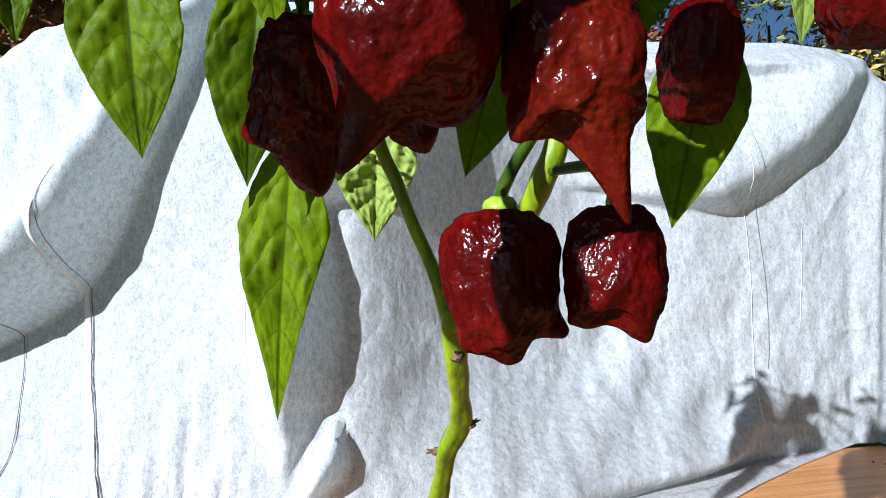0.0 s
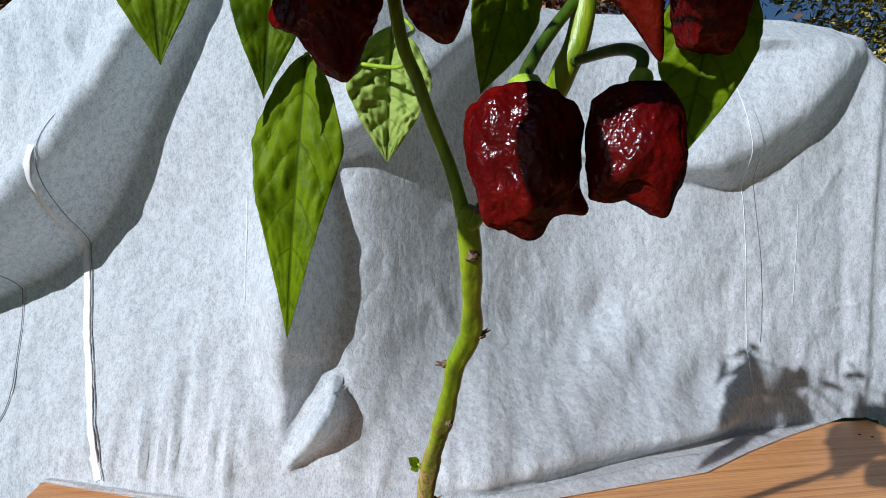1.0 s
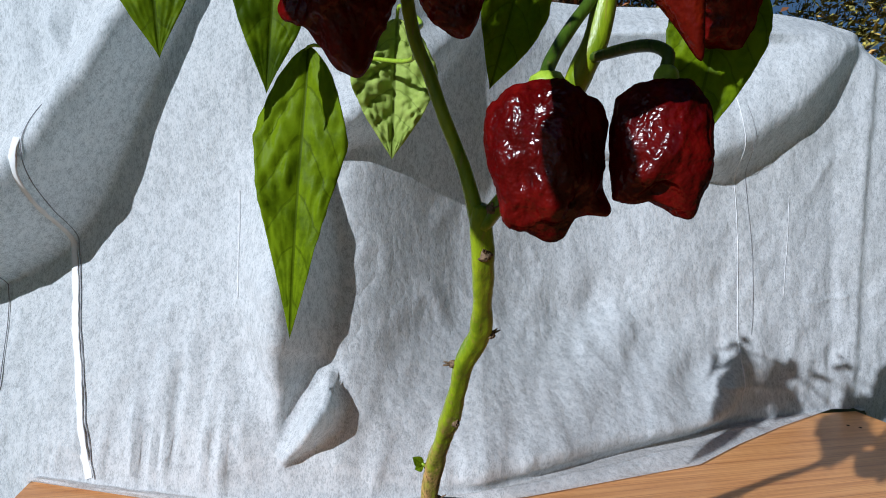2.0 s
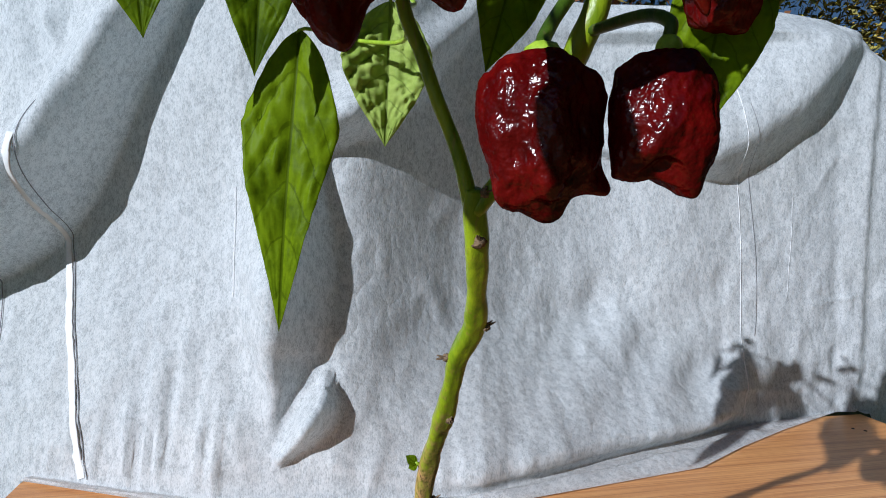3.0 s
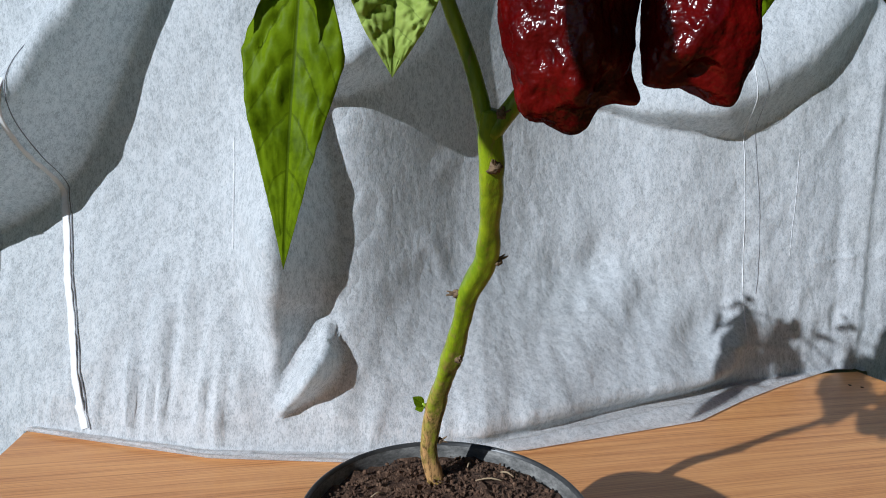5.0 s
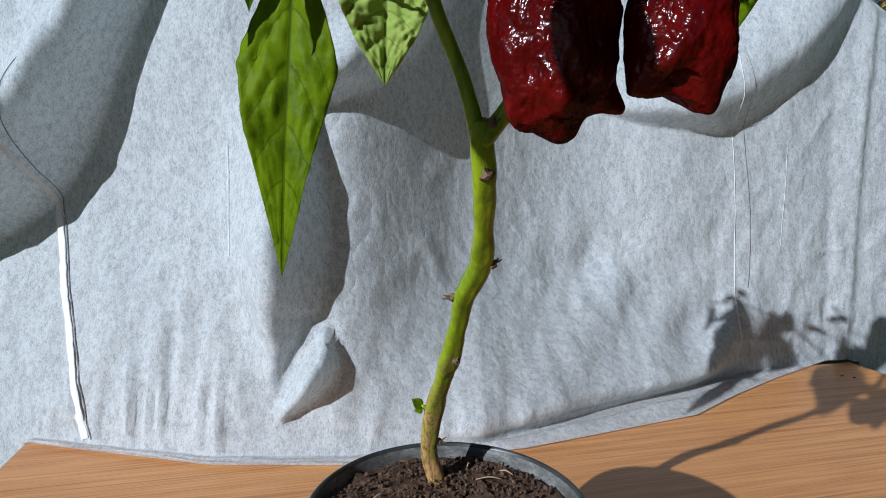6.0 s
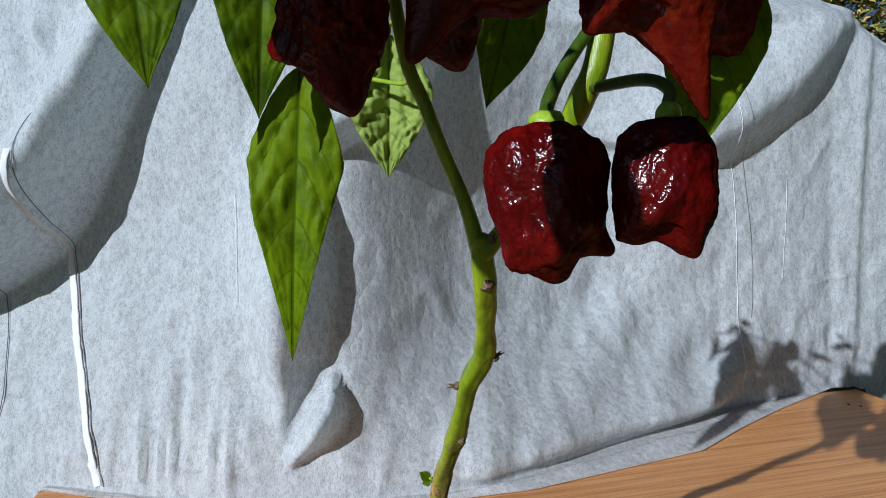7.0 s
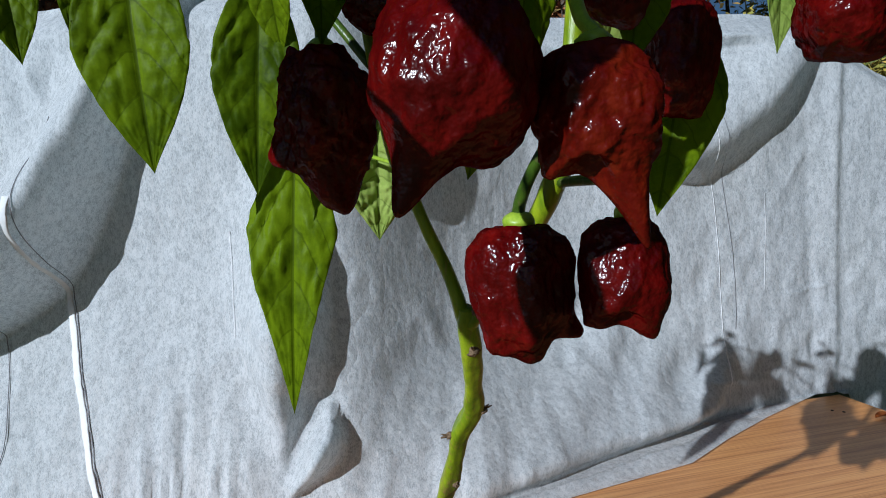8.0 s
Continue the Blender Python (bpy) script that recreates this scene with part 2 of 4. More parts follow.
def lerp_path(pts, n):
    """A smooth curve of n places through the given places (Catmull-Rom); each place may carry a radius."""
    P = [np.array(p, float) for p in pts]
    P = [2 * P[0] - P[1]] + P + [2 * P[-1] - P[-2]]
    out = []
    segs = len(P) - 3
    for i in range(n):
        g = i / (n - 1) * segs
        k = min(int(g), segs - 1)
        t = g - k
        a, b, c, d = P[k:k + 4]
        out.append(0.5 * ((2 * b) + (c - a) * t + (2 * a - 5 * b + 4 * c - d) * t * t + (3 * b - a - 3 * c + d) * t ** 3))
    return out


def tube(bm, pts, n=24, sides=12, rough=0.0, seed=0.0, ridges=0.0):
    """A tapered tube through (x, y, z, radius) places, closed at both ends."""
    path = lerp_path(pts, n)
    rings = []
    side = Vector((1, 0.1, 0.05))
    for i, p in enumerate(path):
        a, b = path[max(i - 1, 0)], path[min(i + 1, n - 1)]
        axis = Vector(b[:3] - a[:3]).normalized()
        side = (side - axis * side.dot(axis)).normalized()
        up = axis.cross(side)
        ring = []
        for k in range(sides):
            w = 2 * math.pi * k / sides
            r = max(p[3], 1e-5)
            q = Vector(p[:3]) + (side * math.cos(w) + up * math.sin(w)) * r
            if rough:
                r *= 1 + rough * noise.noise(Vector((q.x * 130, q.y * 130, q.z * 75 + seed)))
            if ridges:
                r *= 1 + ridges * math.cos(3 * w + seed)
            ring.append(bm.verts.new(Vector(p[:3]) + (side * math.cos(w) + up * math.sin(w)) * r))
        rings.append(ring)
    for r0, r1 in zip(rings, rings[1:]):
        for k in range(sides):
            bm.faces.new((r0[k], r0[(k + 1) % sides], r1[(k + 1) % sides], r1[k]))
    bm.faces.new(rings[0][::-1])
    bm.faces.new(rings[-1])
    return bm


def box(bm, size, m, bevel=0.0):
    r = bmesh.ops.create_cube(bm, size=1.0, matrix=m @ Matrix.Diagonal((*size, 1)))
    if bevel:
        es = {e for v in r["verts"] for e in v.link_edges}
        bmesh.ops.bevel(bm, geom=list(es), offset=bevel, segments=2, affect="EDGES")
    return bm


def smoothstep(a, b, x):
    t = min(1.0, max(0.0, (x - a) / (b - a)))
    return t * t * (3 - 2 * t)


def interp(x, pts):
    return float(np.interp(x, [p[0] for p in pts], [p[1] for p in pts]))


# ---------------------------------------------------------------- ground
def build_ground():
    bm = bmesh.new()
    bmesh.ops.create_grid(bm, x_segments=90, y_segments=90, size=400)
    for v in bm.verts:
        d = math.hypot(v.co.x, v.co.y)
        v.co.z = GROUND + 0.10 * max(0.0, min(d, 120) - 10) + (0.5 * noise.noise(v.co * 0.05) if d > 8 else 0)
    tagged(mesh_ob("ground", bm, GRASS), "rough autumn grass rising to a far slope", "ground", kind="structure")


GROUND = -0.71
build_ground()

# ---------------------------------------------------------------- table
TABLE_Z = 0.04
BACK_L, BACK_R = Vector((-0.648, 0.930, 0)), Vector((0.945, 1.285, 0))
TABLE_YAW = math.atan2(BACK_R.y - BACK_L.y, BACK_R.x - BACK_L.x)
TABLE_LEN, TABLE_DEPTH, TABLE_THICK = (BACK_R - BACK_L).length, 0.95, 0.026
ALONG = (BACK_R - BACK_L).normalized()
INWARD = Vector((ALONG.y, -ALONG.x, 0))


def on_table(u, v, z=0.0):
    """A place u metres along the back edge, v metres in from it."""
    p = BACK_L + ALONG * u + INWARD * v
    return Vector((p.x, p.y, TABLE_Z + z))


def build_table():
    mid = on_table(TABLE_LEN / 2, TABLE_DEPTH / 2)
    t = thing("garden_table", (mid.x, mid.y, GROUND), "varnished orange-brown wooden garden table in the sun", "table")
    yaw = math.degrees(TABLE_YAW)
    bm = box(bmesh.new(), (TABLE_LEN, TABLE_DEPTH, TABLE_THICK), Matrix.Identity(4), 0.003)
    top = part("tabletop", bm, WOOD, t, "orange-brown boards with straight dark grain", smooth=False)
    top.matrix_parent_inverse = Matrix.Identity(4)
    top.matrix_basis = Matrix.Translation((0, 0, TABLE_Z - TABLE_THICK / 2 - GROUND)) @ pose(0, 0, 0, 0, 0, yaw)
    h = TABLE_Z - TABLE_THICK - GROUND
    for u in (0.07, TABLE_LEN - 0.07):
        for v in (0.07, TABLE_DEPTH - 0.07):
            p = on_table(u, v)
            bm = box(bmesh.new(), (0.06, 0.06, h), pose(p.x, p.y, GROUND + h / 2, 0, 0, yaw), 0.004)
            part("leg", bm, WOOD, t, smooth=False)
    for v in (0.07, TABLE_DEPTH - 0.07):
        p = on_table(TABLE_LEN / 2, v)
        part("apron", box(bmesh.new(), (TABLE_LEN - 0.22, 0.024, 0.07), pose(p.x, p.y, TABLE_Z - TABLE_THICK - 0.0352, 0, 0, yaw), 0.002), WOOD, t, smooth=False)
    for u, v in ((0.135, 0.075), (0.137, 0.092), (1.53, 0.075), (1.545, 0.09)):
        p = on_table(u, v)
        bm = bmesh.new()
        bmesh.ops.create_cone(bm, cap_ends=True, segments=12, radius1=0.0034, radius2=0.0028, depth=0.0012, matrix=Matrix.Translation((p.x, p.y, TABLE_Z + 0.0004)))
        part("screw_head", bm, HOLE, t, "small dark screw head")


build_table()

# ---------------------------------------------------------------- fleece cover
HEM = [(-1.30, 1.00), (-0.90, 0.93), (-0.70, 0.885), (-0.518, 0.843), (-0.32, 0.798), (-0.125, 0.796), (0.134, 0.848), (0.454, 0.974), (0.571, 1.068), (0.70, 1.16), (0.92, 1.30), (1.4, 1.55)]
FOOT = [(-1.30, 1.03), (-0.90, 0.95), (-0.53, 0.86), (-0.325, 0.820), (-0.127, 0.822), (0.072, 0.855), (0.372, 1.035), (0.596, 1.160), (0.72, 1.215), (0.88, 1.275), (1.4, 1.30)]
TOP = [(-1.30, 0.74), (-1.0, 0.81), (-0.85, 0.868), (-0.77, 0.905), (-0.3, 0.912), (0.55, 0.925), (0.75, 0.930), (0.86, 0.920), (0.95, 0.890), (1.02, 0.845), (1.1, 0.80), (1.4, 0.68)]
CORNER_X = 0.945


PLEATS = [(-0.520, 0.02, 0.010, 0.008, 0.20), (-0.475, -0.05, 0.007, 0.010, 0.15), (-0.455, -0.10, 0.012, 0.017, 0.24), (-0.430, -0.03, 0.008, 0.010, 0.38), (-0.402, -0.10, 0.012, 0.016, 0.30), (-0.388, 0.00, 0.007, 0.009, 0.44), (-0.352, 0.03, 0.010, 0.010, 0.32),
          (-0.60, 0.05, 0.010, 0.010, 0.14), (-0.318, -0.02, 0.012, 0.013, 0.22), (-0.10, 0.1, 0.014, 0.010, 0.14), (0.02, -0.1, 0.015, 0.010, 0.16)]


def bulge_below(d, amp, drop, rise):
    """Height of a billow at d metres from its crest line: d > 0 falls away steeply, d < 0 slopes back gently."""
    if d > 0:
        return amp * max(0.0, 1 - d / drop)
    return amp * math.exp(d / rise)


# from, to, height and breadth of each sharp crease
CREASES = [(0.28, 0.22, 0.36, 0.27, 0.007, 0.010), (0.28, 0.22, 0.20, 0.25, 0.005, 0.010), (0.30, 0.20, 0.37, 0.14, 0.006, 0.009), (0.40, 0.19, 0.43, 0.10, 0.006, 0.008), (0.56, 0.135, 0.44, 0.115, 0.009, 0.009),
           (0.56, 0.135, 0.76, 0.10, 0.010, 0.010), (0.62, 0.20, 0.70, 0.12, 0.008, 0.010), (-0.30, 0.16, -0.27, 0.06, 0.008, 0.009), (-0.15, 0.10, -0.05, 0.07, 0.006, 0.010), (-0.02, 0.34, 0.06, 0.17, 0.006, 0.012),
           (0.88, 0.62, 0.80, 0.50, 0.005, 0.008), (0.92, 0.30, 0.80, 0.28, 0.005, 0.007), (-0.58, 0.10, -0.50, 0.06, 0.008, 0.008), (-0.68, 0.78, -0.60, 0.62, 0.012, 0.012), (-0.70, 0.70, -0.62, 0.72, 0.010, 0.010)]


def billow(q, e, edge, depth, steep, rise, sharp):
    """A fold that rises gently towards its crest and drops off beyond it; q runs along the fold, e across it."""
    d = interp(q, edge) - e
    if d <= 0:
        return 0.0
    w = interp(q, depth)
    if w < 0.002:
        return 0.0
    if d < w:
        return w * steep * smoothstep(0, 1, d / w) ** sharp
    back = (d - w) / (rise * (0.3 + 7 * min(w, 0.1)))
    return w * steep * (math.exp(-back ** 2) if sharp < 1.2 else max(0.0, 1 - back))


# foot line of each fold, its depth, steepness, breadth behind the crest and hardness
BILLOWS = [
    ([(-0.60, -0.82), (-0.437, -0.795), (-0.285, -0.773), (-0.173, -0.755), (-0.066, -0.742), (-0.02, -0.738), (0.036, -0.745), (0.106, -0.775), (0.177, -0.810), (0.281, -0.88), (0.5, -1.0)],
     [(-0.60, 0.04), (-0.437, 0.052), (-0.285, 0.068), (-0.173, 0.080), (0.0, 0.110), (0.106, 0.115), (0.25, 0.10), (0.45, 0.03)], 1.50, 0.075, 0.8),
    ([(-0.70, -0.41), (-0.61, -0.404), (-0.514, -0.397), (-0.424, -0.415), (-0.379, -0.442), (-0.350, -0.468), (-0.337, -0.462), (-0.261, -0.378), (-0.2, -0.326), (-0.142, -0.287), (-0.11, -0.277), (-0.0965, -0.278), (-0.0805, -0.286), (-0.03, -0.282), (0.03, -0.277)],
     [(-0.70, 0.02), (-0.514, 0.045), (-0.40, 0.055), (-0.350, 0.050), (-0.325, 0.062), (-0.261, 0.088), (-0.2, 0.098), (-0.142, 0.102), (-0.0965, 0.082), (-0.03, 0.030), (0.025, 0.0)], 1.02, 0.075, 1.0),
    ([(-1.35, 0.290), (-1.248, 0.293), (-1.175, 0.298), (-1.059, 0.302), (-0.989, 0.289), (-0.895, 0.258), (-0.802, 0.210), (-0.777, 0.176), (-0.705, 0.041), (-0.671, -0.063), (-0.60, -0.20)],
     [(-1.30, 0.02), (-1.248, 0.04), (-1.175, 0.07), (-1.059, 0.095), (-0.895, 0.105), (-0.802, 0.10), (-0.74, 0.075), (-0.68, 0.04), (-0.63, 0.0)], 0.70, 0.14, 0.9),
    ([(-0.095, -0.262), (-0.081, -0.228), (-0.065, -0.200), (-0.0385, -0.190), (-0.008, -0.200), (0.041, -0.228), (0.06, -0.24)],
     [(-0.096, 0.0), (-0.081, 0.030), (-0.065, 0.046), (-0.0385, 0.055), (-0.008, 0.045), (0.041, 0.018), (0.055, 0.0)], 1.15, 0.032, 1.5),
]


def cloth_out(x, z):
    """How far the cover bellies out towards the table at (x, z)."""
    n = noise.noise(Vector((x * 2.3, z * 2.3, 1.7)))
    out = 0.012 * n + 0.0045 * noise.noise(Vector((x * 7, z * 4, 4.0))) + 0.0016 * noise.noise(Vector((x * 28, z * 18, 9.0)))
    out += 0.0040 * (1 - 2.4 * abs(noise.noise(Vector((x * 11, z * 7, 5.0))))) * (1 - smoothstep(0.15, 0.55, z))
    out += 0.0030 * (1 - 2.4 * abs(noise.noise(Vector((x * 21, z * 13, 8.0))))) * (1 - 0.6 * smoothstep(0.15, 0.55, z))
    # the large folds
    q, e = -0.568 * x - 0.823 * z, 0.823 * x - 0.568 * z
    for edge, depth, steep, rise, sharp in BILLOWS:
        out += billow(q, e, edge, depth, steep, rise, sharp)
    # hollow between the folds
    out -= 0.140 * smoothstep(-0.17, 0.10, x) * (1 - smoothstep(0.25, 0.92, x)) * smoothstep(0.04, 0.30, z)
    # small creases high up
    out += 0.010 * smoothstep(-0.45, -0.6, x) * smoothstep(0.5, 0.65, z) * noise.noise(Vector((x * 26, z * 9, 2.0)))
    # rolled hem band under the top
    out += smoothstep(0.2, 0.4, x) * (1 - smoothstep(0.66, 0.80, x)) * bulge_below(0.856 - z + 0.05 * (x - 0.6), 0.028, 0.022, 0.035)
    # upright pleats rising from the hem
    for px, slant, w, h, z1 in PLEATS:
        e = 1 - abs(x - px - slant * z) / (w * (0.6 + 0.8 * z / z1)) if z < z1 * 1.2 else 0.0
        if e > 0:
            out += 0.95 * h * smoothstep(0, 1, e) * (1 - smoothstep(z1 * 0.3, z1, z))
    # foot of the wall tucked in under a roll
    if 0.046 < z < 0.35:
        r = smoothstep(-0.02, 0.08, x) * (1 - smoothstep(0.56, 0.68, x)) * (0.85 + 0.5 * noise.noise(Vector((x * 6, 0, 7.0))))
        out += 0.050 * r * ((z - 0.046) / 0.018 if z < 0.064 else math.exp(-((z - 0.064) / 0.07) ** 2))
    # sharp creases
    for x0, z0, x1, z1, high, wide in CREASES:
        t = min(1.0, max(0.0, ((x - x0) * (x1 - x0) + (z - z0) * (z1 - z0)) / ((x1 - x0) ** 2 + (z1 - z0) ** 2)))
        d = math.hypot(x - x0 - t * (x1 - x0), z - z0 - t * (z1 - z0))
        if d < wide * 3:
            out += high * math.exp(-d / wide) * (1 - 0.7 * t)
    # creases by the far lower corner
    w = math.exp(-((x - 0.55) / 0.12) ** 2) * (1 - smoothstep(0.12, 0.26, z))
    out += 0.018 * w * math.sin(26 * (z * 1.4 - x * 0.7) + 4 * n)
    w = math.exp(-((x - 0.33) / 0.12) ** 2 - ((z - 0.22) / 0.10) ** 2)
    out += 0.016 * w * math.sin(30 * (x * 0.8 - z))
    return out


def cloth_place(x, z):
    foot = interp(x, FOOT)
    y = foot + (0.10 - 0.09 * smoothstep(0.15, 0.55, x)) * smoothstep(0.0, 0.5, z) + 0.05 * z
    fade = smoothstep(TABLE_Z, TABLE_Z + 0.06, z)
    y -= cloth_out(x, z) * (0.12 + 0.88 * fade)
    return Vector((x, y, z))


def build_cover():
    cover = thing("fleece_cover", (0, 1.2, GROUND), "white translucent garden fleece draped in billowing folds behind the table", "plant cover")
    bm = bmesh.new()
    xs = [-1.3 + 2.7 * i / 380 for i in range(381)]
    nz, rows = 190, []
    for j in range(nz + 1):
        row = []
        for x in xs:
            top = interp(x, TOP)
            g = j / nz
            z = TABLE_Z + 0.006 + (top - TABLE_Z - 0.006) * g
            p = cloth_place(x, z)
            turn = max(0.0, x - (CORNER_X + 0.05 * (z - 0.4)))
            p.y += turn * 0.10 + 0.008 * smoothstep(0.0, 0.02, turn)
            # round shoulder at the top edge
            p.y += 0.05 * smoothstep(0.90, 1.0, g) ** 2
            row.append(bm.verts.new(p))
        rows.append(row)
    # over the top and down behind
    for k in range(1, 13):
        row = []
        for i, x in enumerate(xs):
            b = rows[nz][i].co
            t = k / 12
            row.append(bm.verts.new((b.x, b.y + 0.16 * math.sin(t * math.pi / 2), b.z + 0.012 * math.sin(min(1.0, t * 2) * math.pi) - 0.30 * max(0.0, t - 0.35) ** 1.3)))
        rows.append(row)
    # the skirt that lies on the tabletop and hangs past its end
    low = []
    for k in range(1, 19):
        row = []
        for i, x in enumerate(xs):
            b = rows[0][i].co
            t = k / 18
            y = b.y + (interp(x, HEM) - b.y) * t if -0.634 < x < CORNER_X else b.y - 0.02 * t
            z = TABLE_Z + 0.005 + 0.003 * noise.noise(Vector((x * 20, t * 3, 0))) * math.sin(t * math.pi)
            # turned-up fold that runs along the skirt
            fold = smoothstep(-0.02, 0.10, x) * (1 - smoothstep(0.58, 0.68, x))
            z += fold * 0.013 * (0.75 + 0.5 * noise.noise(Vector((x * 9, 0, 3.0)))) * smoothstep(0.40, 0.48, t) * (1 - smoothstep(0.48, 0.98, t))
            off = max(4 * max(0.0, -0.634 - x), max(0.0, x - 0.965))
            z -= min(1.0, off * 14) * 0.42 * t
            row.append(bm.verts.new((b.x, y, z)))
        low.append(row)
    rows = low[::-1] + rows
    for r0, r1 in zip(rows, rows[1:]):
        for i in range(len(xs) - 1):
            bm.faces.new((r0[i], r0[i + 1], r1[i + 1], r1[i]))
    part("sheet", bm, FLEECE, cover)

    def line(name, pts, r, material, label, flat=1.0, lift=0.0022):
        bm = bmesh.new()
        path = [cloth_place(*p) for p in lerp_path(pts, 90)]
        prev = None
        for i, p in enumerate(path):
            a, b = path[max(0, i - 1)], path[min(len(path) - 1, i + 1)]
            axis = (b - a).normalized()
            side = axis.cross(Vector((0, 1, 0))).normalized()
            up = side.cross(axis)
            if up.y > 0:
                up.negate()
            wob = 1 + 0.30 * noise.noise(p * 60) + 0.25 * noise.noise(p * 150)
            ring = [bm.verts.new(p + up * lift + side * (r * flat * math.cos(w)) * wob + up * (r * math.sin(w))) for w in [k * math.pi / 3 for k in range(6)]]
            if prev:
                for k in range(6):
                    bm.faces.new((prev[k], prev[(k + 1) % 6], ring[(k + 1) % 6], ring[k]))
            prev = ring
        return part(name, bm, material, cover, label)

    line("seam_tape", [(-0.635, 0.57), (-0.640, 0.50), (-0.628, 0.41), (-0.606, 0.30), (-0.572, 0.17), (-0.535, 0.052)], 0.0007, TAPE, "narrow white seam tape", 9.0, 0.0012)
    # dark strip laid beside the tape to paint the shade of its fold
    line("seam_fold_shade", [(-0.62, 0.70), (-0.625, 0.60), (-0.628, 0.50), (-0.618, 0.41), (-0.596, 0.30), (-0.562, 0.17), (-0.525, 0.052)], 0.0006, THREAD_AND_SHADE, "dark strip standing for the shade in the seam's fold", 1.5, 0.0015)
    line("thread", [(0.585, 0.83), (0.610, 0.66), (0.636, 0.50), (0.642, 0.30), (0.622, 0.07)], 0.0006, THREAD, "straight white thread")
    line("thread", [(0.622, 0.70), (0.652, 0.58), (0.674, 0.42), (0.678, 0.28), (0.668, 0.22)], 0.0005, THREAD_AND_SHADE, "loose grey thread")
    line("thread", [(0.765, 0.52), (0.76, 0.40), (0.752, 0.30)], 0.0004, THREAD, "short white thread")
    line("thread", [(-0.325, 0.50), (-0.32, 0.42), (-0.318, 0.33)], 0.0006, THREAD, "short white thread")
    line("thread", [(-0.76, 0.40), (-0.735, 0.30), (-0.72, 0.17), (-0.75, 0.10)], 0.0008, THREAD_AND_SHADE, "loose grey thread")


build_cover()


# ---------------------------------------------------------------- pot and soil
POT_C, POT_R, RIM_Z, SOIL_Z = Vector((0.006, 0.397, 0.0)), 0.103, 0.222, 0.212


def lathe(bm, profile, segs=64, cx=0.0, cy=0.0):
    rings = []
    for r, z in profile:
        rings.append([bm.verts.new((cx + r * math.cos(2 * math.pi * k / segs), cy + r * math.sin(2 * math.pi * k / segs), z)) for k in range(segs)])
    for a, b in zip(rings, rings[1:]):
        for k in range(segs):
            bm.faces.new((a[k], a[(k + 1) % segs], b[(k + 1) % segs], b[k]))
    return rings


def build_pot():
    pot = thing("plant_pot", (POT_C.x, POT_C.y, TABLE_Z), "round black plastic plant pot standing on the table", "plant pot")
    bm = bmesh.new()
    z0 = TABLE_Z + 0.0005
    prof = [(0.072, z0), (0.075, z0 + 0.004), (POT_R - 0.008, RIM_Z - 0.028), (POT_R - 0.0085, RIM_Z - 0.02)]
    prof += [(POT_R - 0.0125, RIM_Z - 0.02), (0.080, z0 + 0.012)]
    r = lathe(bm, prof, 72, POT_C.x, POT_C.y)
    bm.faces.new(r[0][::-1])
    bm.faces.new(r[-1])
    part("body", bm, POT, pot)
    bm = bmesh.new()
    a, b = POT_R, RIM_Z
    prof = [(a - 0.0085, b - 0.022), (a - 0.001, b - 0.021), (a, b - 0.003), (a - 0.001, b - 0.0006), (a - 0.0022, b), (a - 0.0036, b - 0.0006), (a - 0.0042, b - 0.003)]
    lathe(bm, prof, 72, POT_C.x, POT_C.y)
    part("rim", bm, POT, pot, "thin black rolled rim")
    bm = bmesh.new()
    lathe(bm, [(a - 0.0042, b - 0.003), (a - 0.0062, b - 0.013), (a - 0.0110, b - 0.030), (a - 0.020, b - 0.06)], 72, POT_C.x, POT_C.y)
    part("inner_wall", bm, POT_SUNLIT, pot, "black plastic inner wall, coloured grey as if sunlit")
    bm = bmesh.new()
    rings, segs = [], 72
    for i in range(1, 25):
        rad = (POT_R - 0.0068) * i / 24
        ring = []
        for k in range(segs):
            x, y = POT_C.x + rad * math.cos(2 * math.pi * k / segs), POT_C.y + rad * math.sin(2 * math.pi * k / segs)
            q = Vector((x, y, 0))
            z = SOIL_Z - 0.002 + 0.004 * noise.noise(q * 45) + 0.004 * noise.noise(q * 130) + 0.003 * noise.noise(q * 300)
            ring.append(bm.verts.new((x, y, z)))
        rings.append(ring)
    c = bm.verts.new((POT_C.x, POT_C.y, SOIL_Z))
    for k in range(segs):
        bm.faces.new((c, rings[0][k], rings[0][(k + 1) % segs]))
    for r0, r1 in zip(rings, rings[1:]):
        for k in range(segs):
            bm.faces.new((r0[k], r1[k], r1[(k + 1) % segs], r0[(k + 1) % segs]))
    part("soil", bm, SOIL, pot, "dark crumbly potting soil with bark bits")
    rnd = random.Random(5)
    bm = bmesh.new()
    for i in range(1300):
        rad, w = 0.091 * math.sqrt(rnd.random()), rnd.random() * 2 * math.pi
        s = rnd.uniform(0.0005, 0.0022)
        m = Matrix.Translation((POT_C.x + rad * math.cos(w), POT_C.y + rad * math.sin(w), SOIL_Z + 0.0008)) @ Euler((rnd.random() * 3, rnd.random() * 3, rnd.random() * 3)).to_matrix().to_4x4()
        bmesh.ops.create_icosphere(bm, subdivisions=1, radius=s, matrix=m @ Matrix.Diagonal((1, rnd.uniform(0.5, 1), rnd.uniform(0.4, 0.8), 1)))
    ob = part("loose_soil", bm, SOIL, pot, smooth=False)
    ob["kind"] = "stuff"
    for i, (x, y, a, l) in enumerate(((0.04, 0.445, 0.1, 0.022), (0.055, 0.455, -0.5, 0.012), (-0.045, 0.42, 0.7, 0.012), (0.025, 0.468, 1.2, 0.008))):
        dx, dy = math.cos(a) * l / 2, math.sin(a) * l / 2
